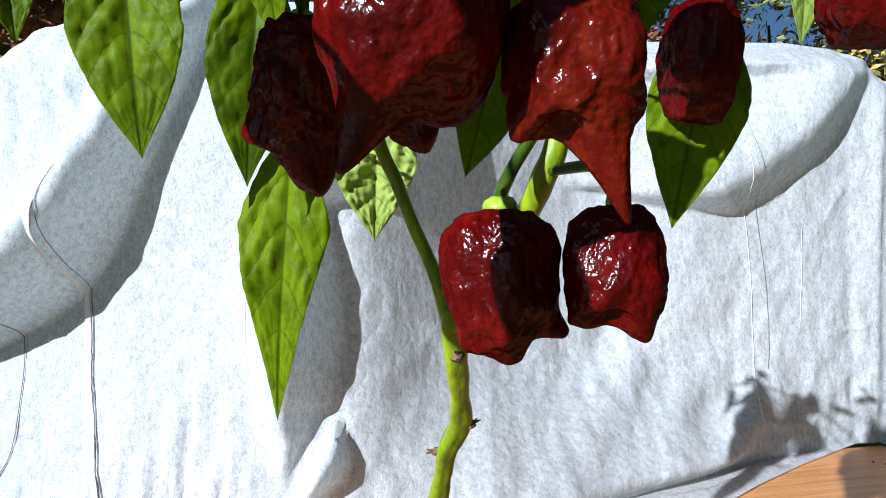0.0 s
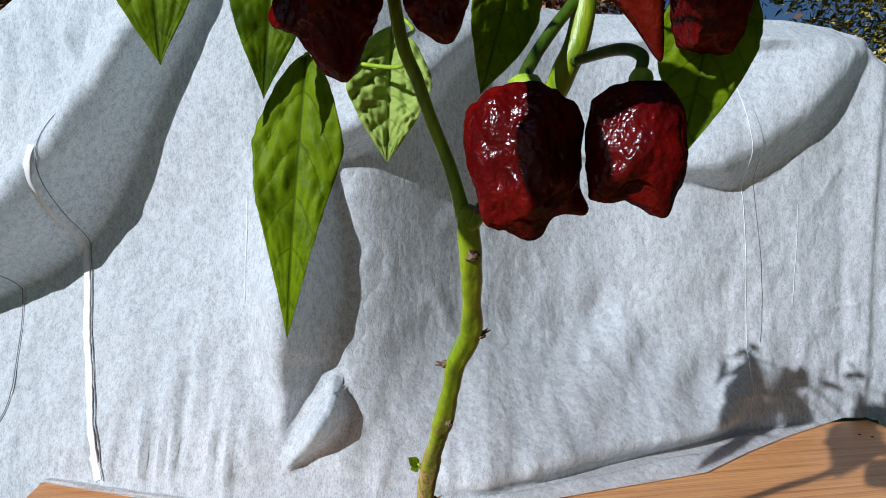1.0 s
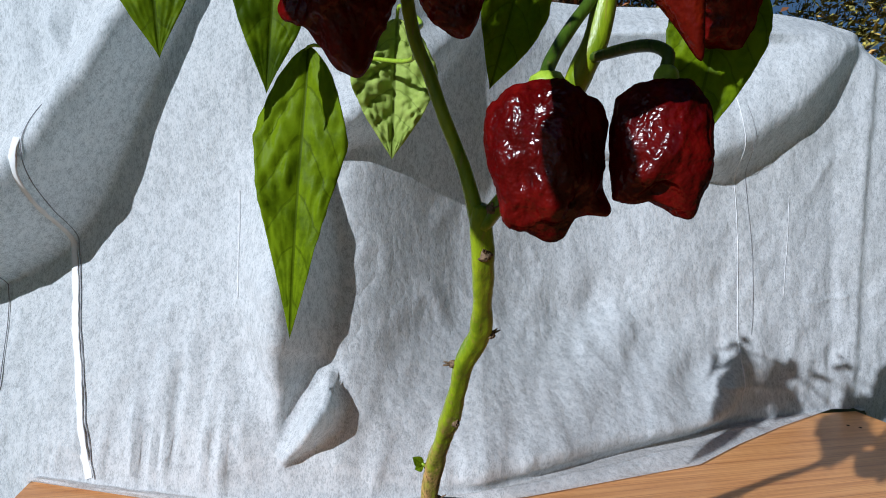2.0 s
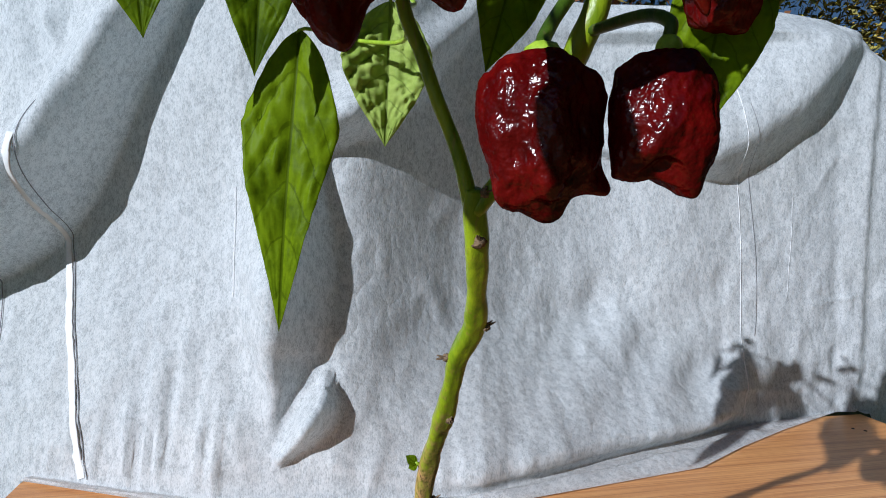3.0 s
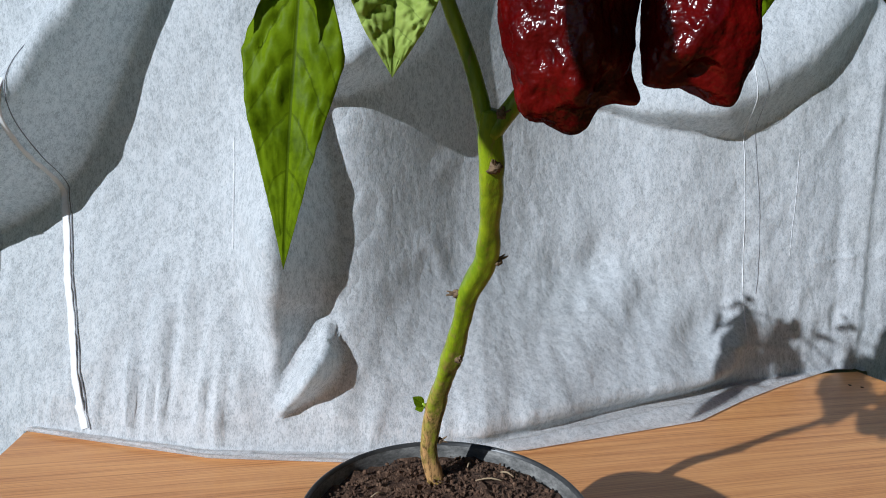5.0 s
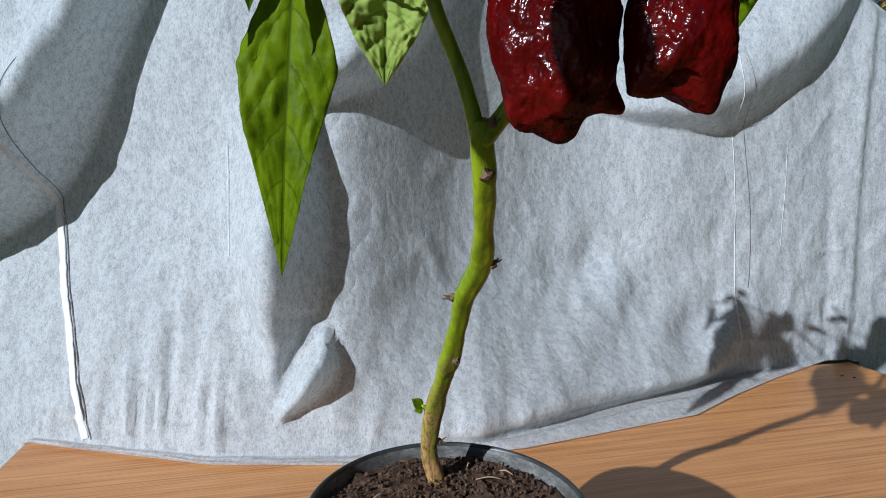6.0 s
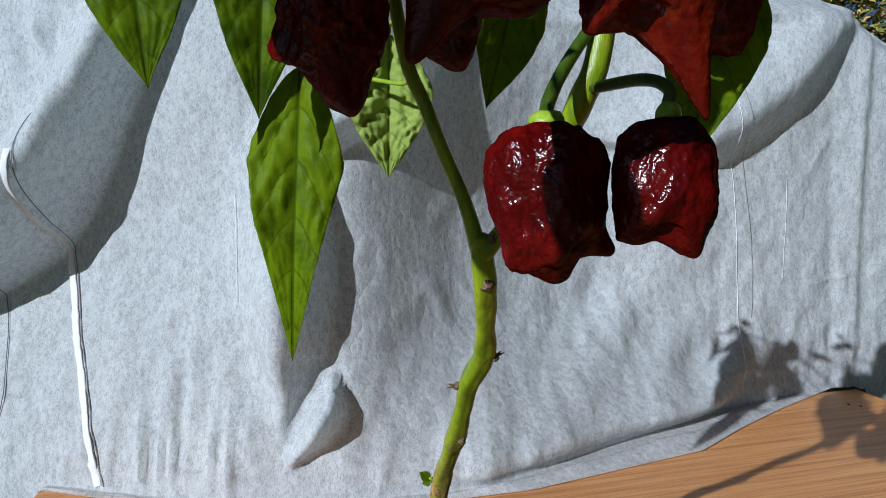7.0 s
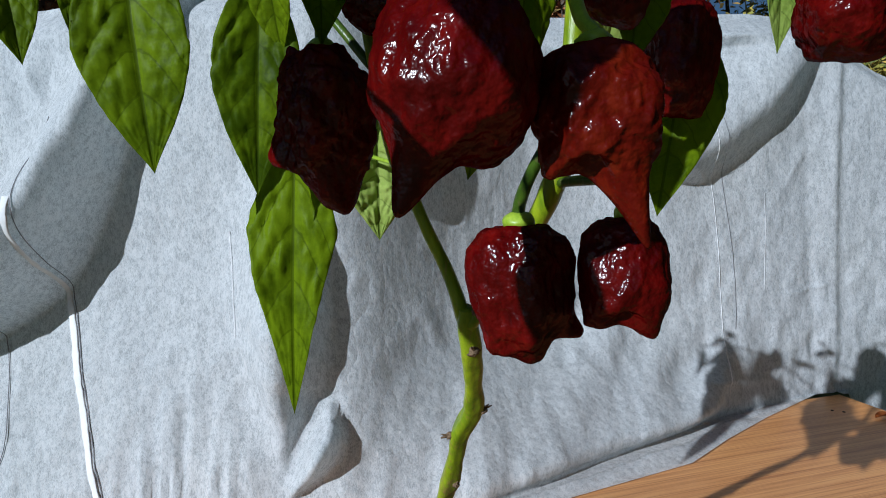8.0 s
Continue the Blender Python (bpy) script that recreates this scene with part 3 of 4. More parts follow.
        part("straw_bit", tube(bmesh.new(), [(x - dx, y - dy, SOIL_Z + 0.004, 0.0004), (x, y, SOIL_Z + 0.0055, 0.0007), (x + dx, y + dy, SOIL_Z + 0.003, 0.0004)], 8, 6), STRAW, pot, "dry straw bit")


build_pot()


# ---------------------------------------------------------------- pepper plant
plant = thing("pepper_plant", (-0.001, 0.457, SOIL_Z), "potted chilli pepper plant with wrinkled dark red pods and green leaves", "pepper plant")

STEM_PTS = [(0.002, 0.466, 0.170, 0.0090), (-0.001, 0.457, 0.203, 0.0076), (-0.0085, 0.447, 0.240, 0.0070), (-0.0045, 0.430, 0.282, 0.0078), (0.001, 0.408, 0.310, 0.0064),
            (0.0055, 0.390, 0.334, 0.0077), (0.0105, 0.372, 0.362, 0.0062), (0.0135, 0.358, 0.383, 0.0070), (0.0215, 0.344, 0.405, 0.0073), (0.0215, 0.322, 0.430, 0.0059), (0.0195, 0.303, 0.455, 0.0067), (0.0175, 0.295, 0.474, 0.0062), (0.0175, 0.291, 0.483, 0.0045)]


def build_stem():
    stem = part("stem", tube(bmesh.new(), [(x, y, z, r * 0.93) for x, y, z, r in STEM_PTS], 190, 30, 0.10, 1.0, 0.12), STEM, plant, "thick green stem turning corky and brown at its foot")
    # branches
    part("branch", tube(bmesh.new(), [(0.017, 0.295, 0.472, 0.0046), (0.009, 0.293, 0.500, 0.0038), (-0.002, 0.291, 0.526, 0.0035), (-0.010, 0.290, 0.547, 0.0035), (-0.019, 0.288, 0.569, 0.0035), (-0.026, 0.283, 0.61, 0.0032), (-0.034, 0.275, 0.68, 0.003)], 50, 12, 0.05, 2.0), STEM, plant, "slender green side branch")
    part("branch", tube(bmesh.new(), [(0.018, 0.295, 0.472, 0.0050), (0.031, 0.289, 0.490, 0.0045), (0.045, 0.279, 0.512, 0.0052), (0.054, 0.270, 0.531, 0.0056), (0.060, 0.262, 0.546, 0.0060), (0.068, 0.258, 0.575, 0.0056), (0.078, 0.262, 0.68, 0.0045)], 50, 12, 0.05, 3.0), STEM, plant, "green side branch carrying the pods")
    part("branch", tube(bmesh.new(), [(-0.026, 0.283, 0.612, 0.0026), (-0.06, 0.30, 0.655, 0.0024), (-0.11, 0.335, 0.692, 0.002), (-0.18, 0.335, 0.712, 0.0016), (-0.245, 0.334, 0.716, 0.0012)], 34, 10), BRANCH_SHADED, plant)
    part("branch", tube(bmesh.new(), [(0.072, 0.259, 0.62, 0.0028), (0.10, 0.268, 0.655, 0.0026), (0.15, 0.282, 0.675, 0.002), (0.20, 0.29, 0.685, 0.0016)], 30, 10), BRANCH_SHADED, plant)
    # swollen scars where side shoots were cut
    for x, y, z, r, dx, dy in ((0.021, 0.3025, 0.457, 0.0040, 0.0, -0.0062), (0.0225, 0.344, 0.405, 0.0034, 0.0062, -0.002), (0.0125, 0.3585, 0.382, 0.0032, -0.0060, -0.002), (0.0065, 0.3905, 0.333, 0.0034, 0.0035, -0.0058),
                               (-0.0045, 0.431, 0.281, 0.0026, -0.0060, -0.001), (-0.0070, 0.445, 0.248, 0.0030, 0.0070, -0.001), (0.0205, 0.291, 0.481, 0.0032, 0.002, -0.002)):
        bm = bmesh.new()
        bmesh.ops.create_icosphere(bm, subdivisions=3, radius=r, matrix=Matrix.Translation((x + dx, y + dy, z)))
        c = Vector((x + dx, y + dy, z))
        for v in bm.verts:
            v.co = c + (v.co - c) * (0.8 + 0.5 * noise.noise(v.co * 700))
        part("node_scar", bm, SCAR, stem, "dry brown shoot scar")
        rnd = random.Random(int(z * 10000))
        for k in range(3):
            a = Vector((x + dx * 1.05, y + dy * 1.05, z))
            w = Vector((dx * 0.7 + rnd.uniform(-0.003, 0.003), dy * 0.7 - 0.001, rnd.uniform(-0.001, 0.005)))
            part("shoot_stub", tube(bmesh.new(), [(*a, 0.0009), (*(a + w * 0.5), 0.0007), (*(a + w * 0.85), 0.0003)], 6, 6), SCAR, stem)


build_stem()


def leaf(base, tip, width, face=(0, -1, 0.25), curl=0.05, cup=0.12, wave=0.05, seed=0, material=None, belly=0.42, petiole=None, label="", rumple=1.5, taper=0.05):
    """A pepper leaf: oval blade drawn out to a point, sunken midrib, blistered between side veins."""
    base, tip = Vector(base), Vector(tip)
    axis = tip - base
    length = axis.length
    axis.normalize()
    nrm = Vector(face)
    nrm = (nrm - axis * nrm.dot(axis)).normalized()
    side = axis.cross(nrm).normalized()
    nu, nv = 64, 34
    verts_top, verts_bot, uvs = [], [], []
    for i in range(nu + 1):
        u = i / nu
        if u < belly:
            half = math.sin(math.pi / 2 * (u / belly)) ** 0.72
        else:
            q = (u - belly) / (1 - belly)
            half = (math.cos(math.pi / 2 * q) ** 1.15) * (1 - taper * q * (1 - q) * 4) + 0.02 * (1 - q)
        half = max(half, 0.012 * (1 - u) + 0.002) * width / 2
        bend = curl * length * math.sin(math.pi * u) - curl * 0.6 * length * u * u
        for k in range(nv + 1):
            v = k / nv * 2 - 1
            s = v * half * (1 + 0.05 * noise.noise(Vector((u * 7, seed * 3.1, 2.0 if v > 0 else 5.0))) + 0.02 * noise.noise(Vector((u * 26, seed * 1.1, 2.0 if v > 0 else 5.0))))
            phase = u * 5.5 - 1.7 * (2 * abs(s) / width) ** 1.5 + 0.25
            blister = abs(math.sin(math.pi * phase)) ** 0.7
            e = 1 - abs(v)
            lift = bend + cup * half * abs(v) ** 1.3
            lift += rumple * 2 * half * (0.032 * blister * (0.6 + 0.7 * noise.noise(Vector((u * 5, seed, v * 2)))) * min(1.0, abs(v) * 4) * min(1.0, e * 4 + 0.2) + 0.020 * noise.noise(Vector((u * 21, v * 7, seed * 1.7))) * min(1.0, abs(v) * 3))
            lift += wave * half * math.sin(u * 9 + seed + (2 if v > 0 else 0)) * abs(v) ** 2
            lift -= 2 * half * 0.02 * math.exp(-(v / 0.06) ** 2)
            p = base + axis * (u * length) + side * s + nrm * lift
            verts_top.append(p)
            verts_bot.append(p - nrm * 0.00035)
            uvs.append((u, 0.5 + s / width))
    W = nv + 1
    n = len(verts_top)
    faces = []
    for i in range(nu):
        for k in range(nv):
            a, b, c, d = i * W + k, i * W + k + 1, (i + 1) * W + k + 1, (i + 1) * W + k
            faces.append((a, b, c, d))
            faces.append((n + d, n + c, n + b, n + a))
    edge = [k for k in range(W)] + [i * W + nv for i in range(1, nu + 1)] + [nu * W + k for k in range(nv - 1, -1, -1)] + [i * W for i in range(nu - 1, 0, -1)]
    for a, b in zip(edge, edge[1:] + edge[:1]):
        faces.append((b, a, n + a, n + b))
    me = bpy.data.meshes.new("leaf")
    me.from_pydata([tuple(p) for p in verts_top + verts_bot], [], faces)
    uv = me.uv_layers.new(name="UVMap")
    allu = uvs + uvs
    flat = np.array([allu[l.vertex_index] for l in me.loops], dtype=np.float32).ravel()
    uv.data.foreach_set("uv", flat)
    me.materials.append(material or LEAF)
    me.polygons.foreach_set("use_smooth", [True] * len(me.polygons))
    me.update()
    ob = new("leaf", me)
    ob.parent = plant
    ob.matrix_parent_inverse = plant.matrix_world.inverted()
    if label:
        ob["label"] = label
    if petiole:
        pts = [(*Vector(p), 0.0014) for p in petiole] + [(*base, 0.0012), (*(base + axis * length * 0.12 - nrm * 0.0006), 0.0008)]
        part("petiole", tube(bmesh.new(), pts, 22, 8), CALYX, ob)
    return ob


def pod(top, low, width, seed, material=None, spikes=(), lobes=3, lobe_amp=0.10, wrinkle=0.055, square=0.72, taper=0.0, peduncle=None, label="", depth=0.95, ped_r=0.0019):
    """A wrinkled superhot chilli pod hung between top and low; spikes: (direction, length, sharpness) of tails and knobs."""
    top, low = Vector(top), Vector(low)
    axis = (top - low)
    h = axis.length
    axis.normalize()
    side = axis.cross(Vector((0, 1, 0))).normalized()
    back = axis.cross(side).normalized()
    if back.y < 0:
        back.negate()
    rot = Matrix((side, back, axis)).transposed()
    if side.x < 0:
        rot = Matrix((-side, back, axis)).transposed()
    c = (top + low) / 2
    bm = bmesh.new()
    bmesh.ops.create_icosphere(bm, subdivisions=6, radius=1.0)
    off = Vector((seed * 7.3, seed * 3.7, seed * 1.9))
    for v in bm.verts:
        d = v.co.normalized()
        rxy = math.hypot(d.x, d.y)
        ph = math.atan2(d.y, d.x)
        th = math.acos(max(-1.0, min(1.0, d.z)))
        s = max(1e-6, math.sin(th)) ** square
        zz = math.copysign(abs(d.z) ** 0.85, d.z)
        w = s * (1 - taper * (0.5 - 0.5 * d.z)) * (1 + lobe_amp * math.cos(lobes * ph + seed) * smoothstep(0.0, 0.5, rxy))
        x, y = math.cos(ph) * w * width / 2, math.sin(ph) * w * width / 2 * depth
        z = zz * h / 2
        # sunken shoulder round the stalk, dimpled underside
        z -= 0.09 * h * math.exp(-(rxy / 0.22) ** 2) * (1 if d.z > 0 else -0.35)
        p = Vector((x, y, z))
        q = d + off
        wr = noise.noise(q * 1.7) * 0.9 + noise.noise(q * 3.2) * 0.55 + (1 - 2.2 * abs(noise.noise(Vector((q.x * 4.4, q.y * 4.4, q.z * 3.6))))) * 0.20 + noise.noise(q * 8) * 0.24 + noise.noise(q * 15) * 0.05
        p += d * (wr * wrinkle * width)
        for e, length, k in spikes:
            e = Vector(e).normalized()
            g = max(0.0, d.dot(e))
            p += e * (length * g ** k) + (d - e * d.dot(e)) * (-0.0)
        v.co = c + rot @ p
    ob = part("pod", bm, material or POD, plant, label)
    # calyx and stalk
    bm = bmesh.new()
    t0 = c + rot @ Vector((0, 0, h / 2 * 0.92))
    m = Matrix.Translation(t0 + axis * 0.0022) @ rot.to_4x4()
    bmesh.ops.create_icosphere(bm, subdivisions=3, radius=1.0, matrix=m @ Matrix.Diagonal((width * 0.15, width * 0.15, 0.0048, 1)))
    for v in bm.verts:
        v.co += (v.co - t0).normalized() * (0.0011 * noise.noise(v.co * 260 + off))
    part("calyx", bm, CALYX, ob, "pale green calyx")
    if peduncle:
        pts = [(*(t0 + axis * 0.001), ped_r * 1.5), (*(t0 + axis * 0.006), ped_r)] + [(*Vector(p), ped_r) for p in peduncle]
        # dark stalks have shade painted in; the ripening pod's sunlit stalk is bright green
        part("stalk", tube(bmesh.new(), pts, 26, 10, 0.06, seed), BRANCH_SHADED if material is None else CALYX, ob)
    return ob


def build_pods():
    pod((0.0385, 0.230, 0.533), (0.039, 0.228, 0.474), 0.050, 1, None, [((0.85, 0.1, -0.50), 0.010, 40), ((0.80, -0.1, -0.62), 0.004, 90), ((0.10, 0, -1), 0.008, 30), ((-0.5, 0, -0.8), 0.004, 12), ((-0.9, 0, 0.35), 0.003, 8)], 5, 0.075, 0.050, 0.70, 0.26,
        [(0.042, 0.239, 0.545), (0.051, 0.249, 0.560), (0.064, 0.257, 0.578)], "blocky wrinkled dark red chilli pod in full sun", ped_r=0.0030)
    pod((0.0850, 0.226, 0.535), (0.0830, 0.224, 0.485), 0.0355, 2, None, [((0.45, -0.1, -1), 0.0075, 16), ((-0.62, -0.1, -0.8), 0.0055, 16), ((-0.08, -0.55, -0.95), -0.006, 22), ((0.95, 0, -0.25), 0.003, 8), ((-0.9, 0, 0.3), 0.002, 8)], 3, 0.05, 0.055, 0.80, -0.10,
        [(0.085, 0.226, 0.545), (0.078, 0.236, 0.550), (0.062, 0.258, 0.550)], "dark red chilli pod with two blunt lobes", ped_r=0.0026)
    pod((0.010, 0.160, 0.614), (0.008, 0.158, 0.556), 0.054, 3, None, [((-0.42, -0.1, -1), 0.016, 44), ((-0.42, -0.1, -1), 0.004, 12), ((0.55, 0.2, -0.9), 0.003, 12)], 3, 0.05, 0.050, 0.98, 0.0,
        [(0.010, 0.175, 0.635), (0.0, 0.22, 0.652), (-0.030, 0.278, 0.655)], "large round dark red chilli pod with a pointed tail")
    pod((0.056, 0.168, 0.594), (0.056, 0.165, 0.552), 0.042, 4, POD_ORANGE, [((0.27, -0.05, -1), 0.022, 22), ((0.32, -0.05, -1), 0.006, 70), ((-0.6, 0, -0.75), 0.005, 16), ((0.8, 0, -0.55), 0.004, 10), ((0.3, -0.9, -0.2), 0.003, 9), ((-0.22, -0.3, -0.95), -0.006, 30), ((-0.1, -0.9, -0.3), -0.004, 14)], 5, 0.07, 0.062, 0.80, 0.04,
        [(0.0535, 0.176, 0.606), (0.053, 0.190, 0.628), (0.058, 0.225, 0.655), (0.076, 0.26, 0.665)], "orange-brown ripening chilli pod with a long tapering tail", ped_r=0.0026)
    pod((-0.049, 0.257, 0.618), (-0.050, 0.255, 0.560), 0.049, 5, None, [((0.12, 0, -1), 0.017, 14), ((-0.85, 0, -0.45), 0.006, 9), ((0.6, 0, -0.8), 0.005, 10)], 3, 0.13, 0.10, 0.66, 0.2,
        [(-0.049, 0.262, 0.632), (-0.045, 0.27, 0.645), (-0.031, 0.279, 0.652)], "nearly black chilli pod in the shade of leaves", ped_r=0.0030)
    pod((0.190, 0.400, 0.678), (0.180, 0.400, 0.600), 0.055, 6, None, [((-0.15, 0, -1), 0.008, 8), ((0.6, 0, -0.8), 0.006, 10)], 3, 0.12, 0.07, 0.72, 0.14,
        [(0.191, 0.398, 0.694), (0.186, 0.36, 0.704), (0.175, 0.287, 0.681)], "nearly black chilli pod hanging in the shade")
    pod((0.204, 0.252, 0.652), (0.202, 0.250, 0.604), 0.050, 7, None, [((-0.1, 0, -1), 0.003, 9)], 3, 0.12, 0.055, 0.72, 0.0,
        [(0.203, 0.262, 0.668), (0.200, 0.28, 0.682), (0.197, 0.289, 0.684)], "dark red chilli pod at the edge of the plant")
    pod((0.000, 0.262, 0.612), (0.000, 0.262, 0.562), 0.032, 8, None, [((0.3, 0, -1), 0.004, 9)], 3, 0.12, 0.06, 0.75, 0.1,
        [(0.0, 0.270, 0.625), (-0.012, 0.278, 0.634), (-0.028, 0.282, 0.634)], "small dark chilli pod close to the branch")
    pod((-0.018, 0.262, 0.668), (-0.020, 0.260, 0.626), 0.040, 9, None, [((0.2, 0, -1), 0.004, 9)], 3, 0.12, 0.06, 0.75, 0.1,
        [(-0.020, 0.266, 0.680), (-0.028, 0.272, 0.686), (-0.034, 0.275, 0.680)], "nearly black chilli pod high in the crown")
    pod((0.092, 0.246, 0.668), (0.090, 0.246, 0.622), 0.036, 10, None, [((0.2, 0, -1), 0.004, 9)], 3, 0.12, 0.06, 0.75, 0.1,
        [(0.091, 0.250, 0.680), (0.086, 0.258, 0.682), (0.078, 0.262, 0.676)], "nearly black chilli pod high in the crown")


build_pods()


def build_leaves():
    leaf((-0.096, 0.402, 0.590), (-0.109, 0.398, 0.386), 0.065, (-0.10, -1, 0.10), 0.02, 0.16, 0.22, 1, None, 0.31, [(-0.018, 0.290, 0.566), (-0.024, 0.345, 0.568), (-0.060, 0.395, 0.582)], "long drooping green leaf lit by the sun", 2.1, 0.20)
    leaf((-0.036, 0.402, 0.610), (-0.0385, 0.405, 0.514), 0.058, (0.05, -1, 0.1), 0.03, 0.30, 0.14, 2, LEAF_PALE, 0.42, [(-0.019, 0.288, 0.568), (-0.018, 0.36, 0.595), (-0.033, 0.395, 0.616)], "small crumpled pale green leaf", 4.5)
    leaf((-0.181, 0.346, 0.720), (-0.173, 0.345, 0.567), 0.068, (0.1, -1, 0.15), 0.03, 0.14, 0.06, 3, None, 0.50, [(-0.182, 0.335, 0.712), (-0.183, 0.341, 0.722)], "broad hanging green leaf with a dark tip")
    leaf((-0.102, 0.359, 0.694), (-0.1135, 0.360, 0.550), 0.055, (0.15, -1, 0.12), 0.03, 0.18, 0.06, 4, None, 0.45, [(-0.11, 0.335, 0.692), (-0.108, 0.352, 0.700)], "hanging green leaf with strong side veins")
    leaf((0.203, 0.421, 0.676), (0.176, 0.420, 0.522), 0.067, (-0.2, -1, 0.1), 0.02, 0.16, 0.08, 5, None, 0.45, [(0.175, 0.287, 0.681), (0.205, 0.35, 0.705), (0.215, 0.405, 0.694)], "green leaf dappled with shade")
    leaf((0.050, 0.360, 0.660), (0.026, 0.358, 0.555), 0.048, (0.45, -1, 0.0), 0.02, 0.20, 0.05, 6, None, 0.5, [(0.076, 0.262, 0.668), (0.06, 0.31, 0.682), (0.045, 0.352, 0.672)], "dull green leaf in shade")
    leaf((-0.247, 0.332, 0.712), (-0.237, 0.330, 0.633), 0.032, (0.5, -1, 0.1), 0.03, 0.25, 0.06, 7, None, 0.5, None, "narrow hanging green leaf")
    leaf((0.197, 0.300, 0.686), (0.198, 0.300, 0.617), 0.024, (0.2, -1, 0.1), 0.03, 0.2, 0.06, 8, LEAF_PALE, 0.45, [(0.20, 0.29, 0.685), (0.199, 0.294, 0.690)], "small bright leaf at the edge")
    leaf((-0.047, 0.250, 0.674), (-0.047, 0.248, 0.617), 0.026, (0.6, -1, 0.1), 0.03, 0.25, 0.05, 9, None, 0.45, [(-0.034, 0.275, 0.672), (-0.040, 0.262, 0.678)], "small hanging leaf above the pods")
    leaf((-0.092, 0.332, 0.712), (-0.091, 0.358, 0.639), 0.036, (-0.5, -1, 0.1), 0.03, 0.2, 0.05, 10, None, 0.5, [(-0.11, 0.335, 0.692), (-0.10, 0.333, 0.712)], "dull green leaf in shade")
    leaf((-0.190, 0.336, 0.712), (-0.216, 0.345, 0.652), 0.028, (0.3, -1, 0.1), 0.03, 0.2, 0.05, 11, None, 0.5, None, "small hanging leaf")
    leaf((0.045, 0.232, 0.678), (0.036, 0.205, 0.586), 0.034, (0.7, -0.7, 0.1), 0.03, 0.2, 0.05, 12, None, 0.5, [(0.077, 0.262, 0.668), (0.06, 0.245, 0.682)], "dark green leaf between the pods")
    leaf((0.108, 0.278, 0.690), (0.100, 0.255, 0.604), 0.042, (0.4, -1, 0.2), 0.03, 0.2, 0.05, 13, None, 0.5, [(0.11, 0.271, 0.662), (0.110, 0.276, 0.685)], "dark green leaf between the pods")
    leaf((0.113, 0.30, 0.682), (0.106, 0.33, 0.612), 0.030, (0.2, -1, 0.2), 0.03, 0.2, 0.05, 14, LEAF_PALE, 0.5, [(0.12, 0.274, 0.666), (0.115, 0.29, 0.684)], "small bright leaf")
    # unseen leaves added above the view, placed to shade the pods and branches
    leaf((-0.088, 0.190, 0.690), (-0.170, 0.118, 0.602), 0.092, (-1.0, -1.2, 0.6), 0.03, 0.1, 0.06, 15, None, 0.45, [(-0.034, 0.275, 0.678), (-0.055, 0.235, 0.700)], "unseen crown leaf added to shade the pods and branches")
    leaf((-0.130, 0.135, 0.690), (-0.205, 0.045, 0.595), 0.075, (-1.0, -1.1, 0.6), 0.03, 0.1, 0.06, 19, None, 0.45, [(-0.055, 0.235, 0.700), (-0.10, 0.17, 0.705)], "unseen crown leaf added to shade the pods and branches")
    leaf((-0.030, 0.240, 0.705), (-0.075, 0.150, 0.690), 0.070, (-0.6, -0.6, 1), 0.04, 0.1, 0.06, 16, None, 0.45, [(-0.034, 0.275, 0.678), (-0.032, 0.26, 0.70)], "unseen crown leaf added to shade the pods and branches")
    leaf((0.092, 0.275, 0.705), (0.030, 0.238, 0.752), 0.048, (-0.8, -0.9, 0.5), 0.03, 0.1, 0.06, 17, None, 0.45, [(0.078, 0.262, 0.675), (0.09, 0.272, 0.69)], "unseen upper leaf added to shade a pod")
    leaf((0.035, 0.225, 0.70), (0.055, 0.13, 0.640), 0.062, (-0.8, -0.9, 0.6), 0.04, 0.1, 0.06, 18, None, 0.45, [(0.077, 0.262, 0.675), (0.05, 0.24, 0.70)], "unseen crown leaf added to shade the pods and branches")
    leaf((0.060, 0.245, 0.745), (0.000, 0.190, 0.715), 0.070, (-0.8, -0.9, 0.6), 0.04, 0.1, 0.06, 24, None, 0.45, [(0.078, 0.262, 0.68), (0.072, 0.255, 0.72)], "unseen crown leaf added to shade the pods and branches")
    leaf((-0.207, 0.100, 0.664), (-0.082, 0.100, 0.652), 0.050, (-1.0, -1.0, 0.6), 0.03, 0.1, 0.06, 25, None, 0.45, [(-0.055, 0.235, 0.700), (-0.14, 0.16, 0.715), (-0.205, 0.11, 0.69)], "unseen crown leaf added to shade the pods and branches")
    leaf((-0.085, 0.030, 0.722), (-0.140, -0.040, 0.680), 0.046, (-1.0, -1.0, 0.7), 0.03, 0.1, 0.06, 22, None, 0.45, [(-0.032, 0.26, 0.70), (-0.045, 0.15, 0.730)], "unseen crown leaf added to shade the pods and branches")
    leaf((-0.103, 0.046, 0.628), (-0.109, 0.039, 0.566), 0.027, (-1.0, -1.0, 0.4), 0.03, 0.1, 0.06, 23, None, 0.45, [(-0.034, 0.275, 0.678), (-0.10, 0.15, 0.715), (-0.128, 0.06, 0.66)], "unseen crown leaf added to shade the pods and branches")


build_leaves()


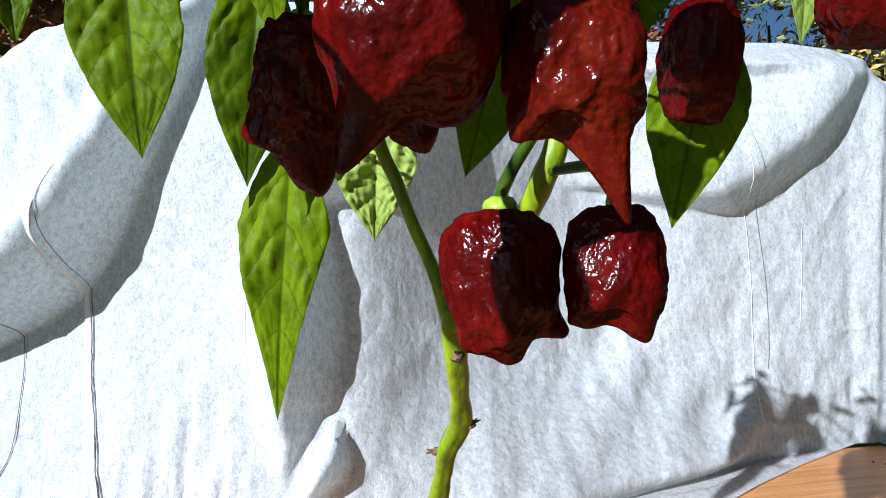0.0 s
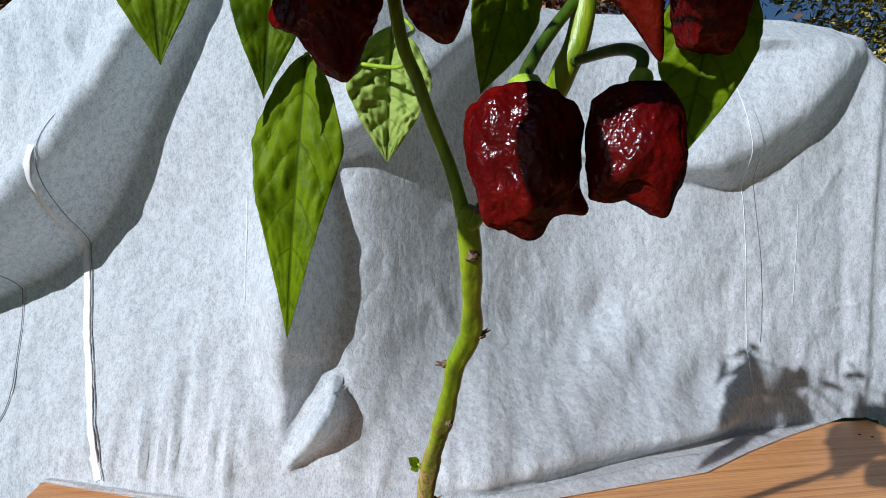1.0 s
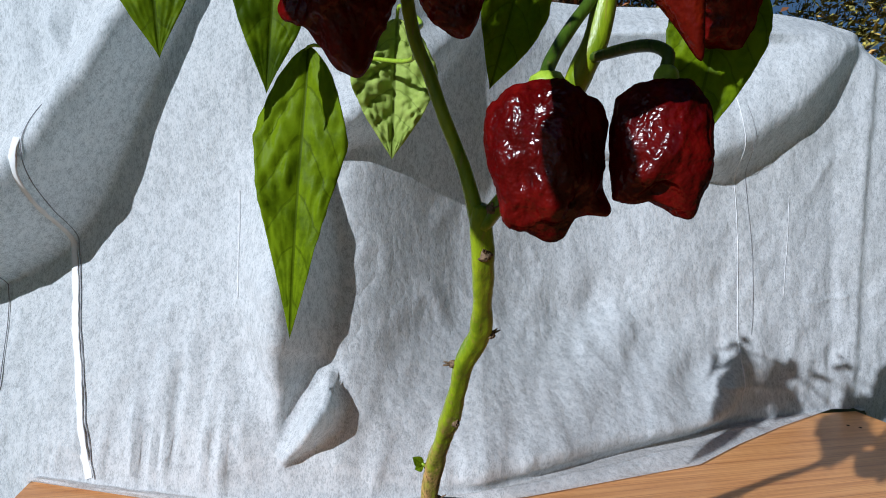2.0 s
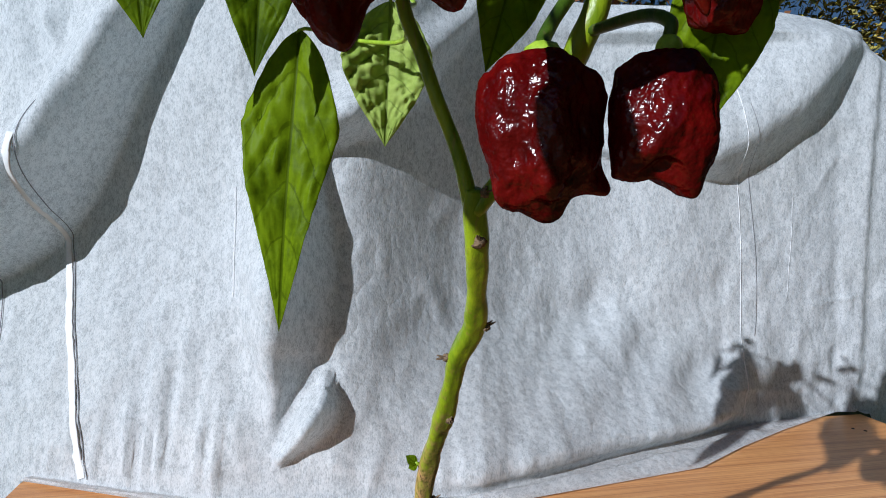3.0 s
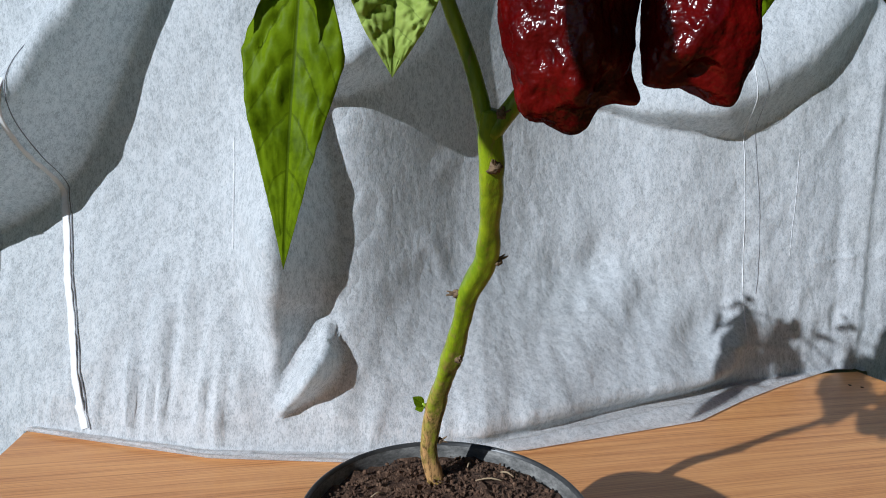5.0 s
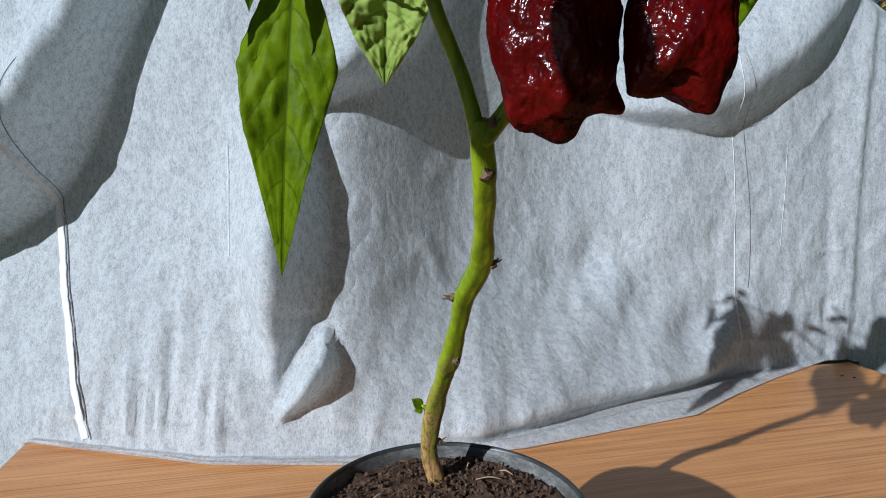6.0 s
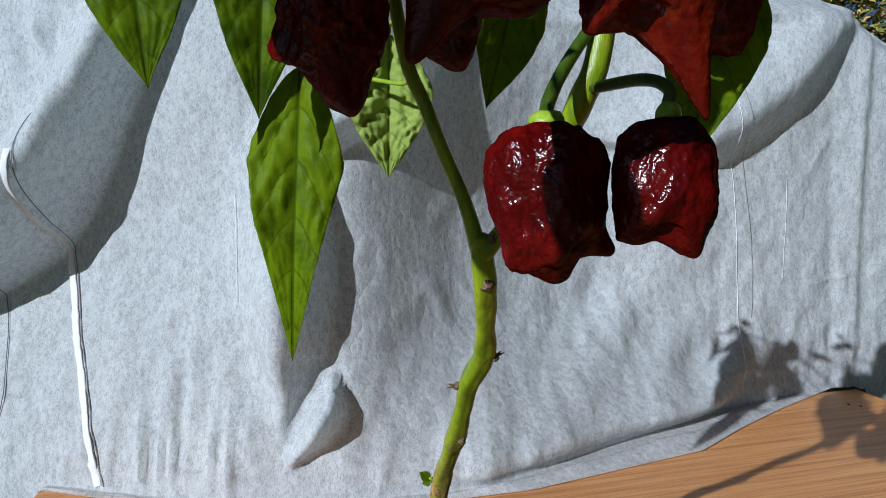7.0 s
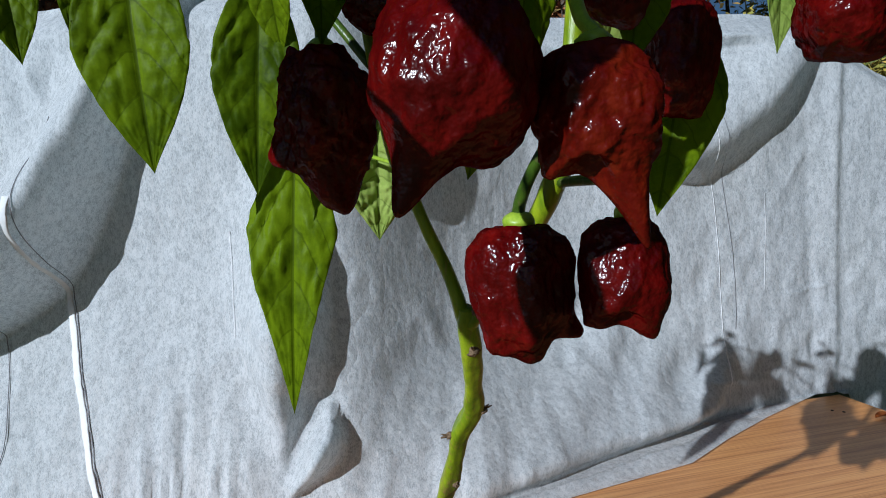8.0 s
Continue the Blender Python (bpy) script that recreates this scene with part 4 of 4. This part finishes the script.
def build_top_shoots():
    """Small young leaves on the tops of the shoots, unseen, added to cast leaf shadows on the cover."""
    rnd = random.Random(31)
    shoots = [((-0.245, 0.334, 0.716), (-0.235, 0.310, 0.735), (-0.222, 0.296, 0.772), 5), ((-0.034, 0.275, 0.68), (-0.050, 0.290, 0.700), (-0.085, 0.300, 0.712), 4),
              ((-0.034, 0.275, 0.68), (-0.030, 0.290, 0.715), (-0.022, 0.300, 0.748), 4), ((0.078, 0.262, 0.68), (0.074, 0.285, 0.695), (0.062, 0.300, 0.712), 5)]
    for a, b, c, n in shoots:
        part("branch", tube(bmesh.new(), [(*a, 0.0018), (*b, 0.0015), (*c, 0.0009)], 16, 8), BRANCH_SHADED, plant)
        for i in range(n):
            g = 0.35 + 0.65 * i / (n - 1)
            p = Vector(b).lerp(Vector(c), g)
            w = 2.4 * i + rnd.random()
            tip = p + Vector((math.cos(w) * 0.026, math.sin(w) * 0.012, rnd.uniform(-0.022, 0.012)))
            leaf(p, tip, rnd.uniform(0.011, 0.016), (-0.7, -0.7, 0.5), 0.05, 0.2, 0.1, 40 + i, None, 0.4, None, "small unseen young leaf at a shoot's top, added for its shadow")


build_top_shoots()

# the tiny new shoot low on the stem
leaf((-0.0125, 0.4285, 0.2830), (-0.021, 0.427, 0.289), 0.008, (0, -1, 0.3), 0.05, 0.3, 0.1, 20, None, 0.5, [(-0.008, 0.431, 0.279)], "tiny new leaf low on the stem")
leaf((-0.0125, 0.4285, 0.2820), (-0.019, 0.426, 0.280), 0.007, (0, -1, 0.5), 0.05, 0.3, 0.1, 21, None, 0.5, None, "tiny new leaf low on the stem")


# ---------------------------------------------------------------- a fallen leaf
ORANGE = mat_plain("dry_orange_leaf", [(0.3, (0.30, 0.07, 0.015)), (0.7, (0.58, 0.20, 0.04))], 120, 0.6)


def build_fallen_leaf():
    bm = bmesh.new()
    nu, nv, W, L = 14, 8, 0.016, 0.036
    rows = []
    for i in range(nu + 1):
        u = i / nu
        half = W / 2 * math.sin(math.pi * (0.04 + 0.94 * u)) ** 0.8
        rows.append([bm.verts.new((0.935 + L * (u - 0.5), 1.137 + half * (k / nv * 2 - 1), TABLE_Z + 0.0008 + 0.007 * (k / nv * 2 - 1) ** 2 + 0.004 * math.sin(u * 3.0))) for k in range(nv + 1)])
    for a, c in zip(rows, rows[1:]):
        for k in range(nv):
            bm.faces.new((a[k], a[k + 1], c[k + 1], c[k]))
    bmesh.ops.solidify(bm, geom=bm.faces[:], thickness=0.0004)
    tagged(mesh_ob("fallen_leaf", bm, ORANGE), "small curled orange autumn leaf lying on the table", "leaf")


build_fallen_leaf()


# ---------------------------------------------------------------- trees behind
def tree(x, y, height, spread, material, seed, label, leaves=15000):
    rnd = random.Random(seed)
    d = math.hypot(x, y)
    z0 = GROUND + 0.10 * max(0.0, min(d, 120) - 10) - 0.3
    t = thing("tree", (x, y, z0), label, "tree", "autumn trees round the garden")
    bm = bmesh.new()
    tube(bm, [(x, y, z0 - 0.2, height * 0.028), (x + 0.1, y, z0 + height * 0.4, height * 0.02), (x - 0.1, y, z0 + height * 0.9, height * 0.004)], 16, 8)
    tips = []
    for i in range(11):
        h = rnd.uniform(0.12, 0.85) * height
        a = rnd.random() * 2 * math.pi
        l = spread * rnd.uniform(0.5, 1.0) * (1.1 - 0.6 * h / height)
        e = (x + math.cos(a) * l, y + math.sin(a) * l, z0 + h + 0.35 * l)
        tube(bm, [(x, y, z0 + h, height * 0.010), ((x + e[0]) / 2, (y + e[1]) / 2, z0 + h + 0.1 * l, height * 0.007), (*e, height * 0.002)], 8, 6)
        tips += [Vector(e), Vector(((x + e[0]) / 2, (y + e[1]) / 2, z0 + h + 0.2 * l))]
    part("trunk", bm, TRUNK, t)
    verts, faces = [], []
    for i in range(leaves):
        c = rnd.choice(tips) + Vector((rnd.gauss(0, 1), rnd.gauss(0, 1), rnd.gauss(0, 0.8))) * spread * 0.24
        if c.z < z0 + 0.05:
            c.z = z0 + 0.05 + rnd.random() * 0.4
        s = rnd.uniform(0.035, 0.085) * (height / 5) ** 0.5 * (1.0 if leaves > 6000 else 1.6)
        a = Vector((rnd.gauss(0, 1), rnd.gauss(0, 1), rnd.gauss(0, 1))).normalized()
        b = a.orthogonal().normalized()
        n = len(verts)
        verts += [c - a * s, c + b * s * 0.5, c + a * s + Vector((0, 0, -0.3 * s)), c - b * s * 0.5]
        faces.append((n, n + 1, n + 2, n + 3))
    me = bpy.data.meshes.new("crown")
    me.from_pydata([tuple(v) for v in verts], [], faces)
    me.materials.append(material)
    ob = new("crown", me)
    ob.parent = t
    ob.matrix_parent_inverse = t.matrix_world.inverted()


def build_trees():
    rnd = random.Random(11)
    mats = [(FOL_YELLOW, "autumn tree with yellow foliage"), (FOL_GREEN, "tree with thinning late green foliage"), (FOL_RED, "autumn tree with rusty red foliage")]
    for i in range(18):
        x = -13 + 26 * i / 17 + rnd.uniform(-0.6, 0.6)
        m, lab = mats[(i * 2 + i // 3) % 3]
        tree(x, 9 + rnd.uniform(-1.5, 3), rnd.uniform(5.5, 8.5), rnd.uniform(1.7, 2.5), m, 100 + i, lab)
    # unseen trees added at the sides and behind screen skylight, open towards the sun
    for i, a in enumerate((-60, -48, -36, -24, -12, 0, 12, 148, 160, 172)):
        m, lab = mats[(i * 2 + i // 3) % 3]
        r = rnd.uniform(6.5, 8.0)
        tree(r * math.cos(radians(a)), r * math.sin(radians(a)), rnd.uniform(7.0, 9.5), rnd.uniform(1.9, 2.6), m, 200 + i, lab, 5200)


build_trees()
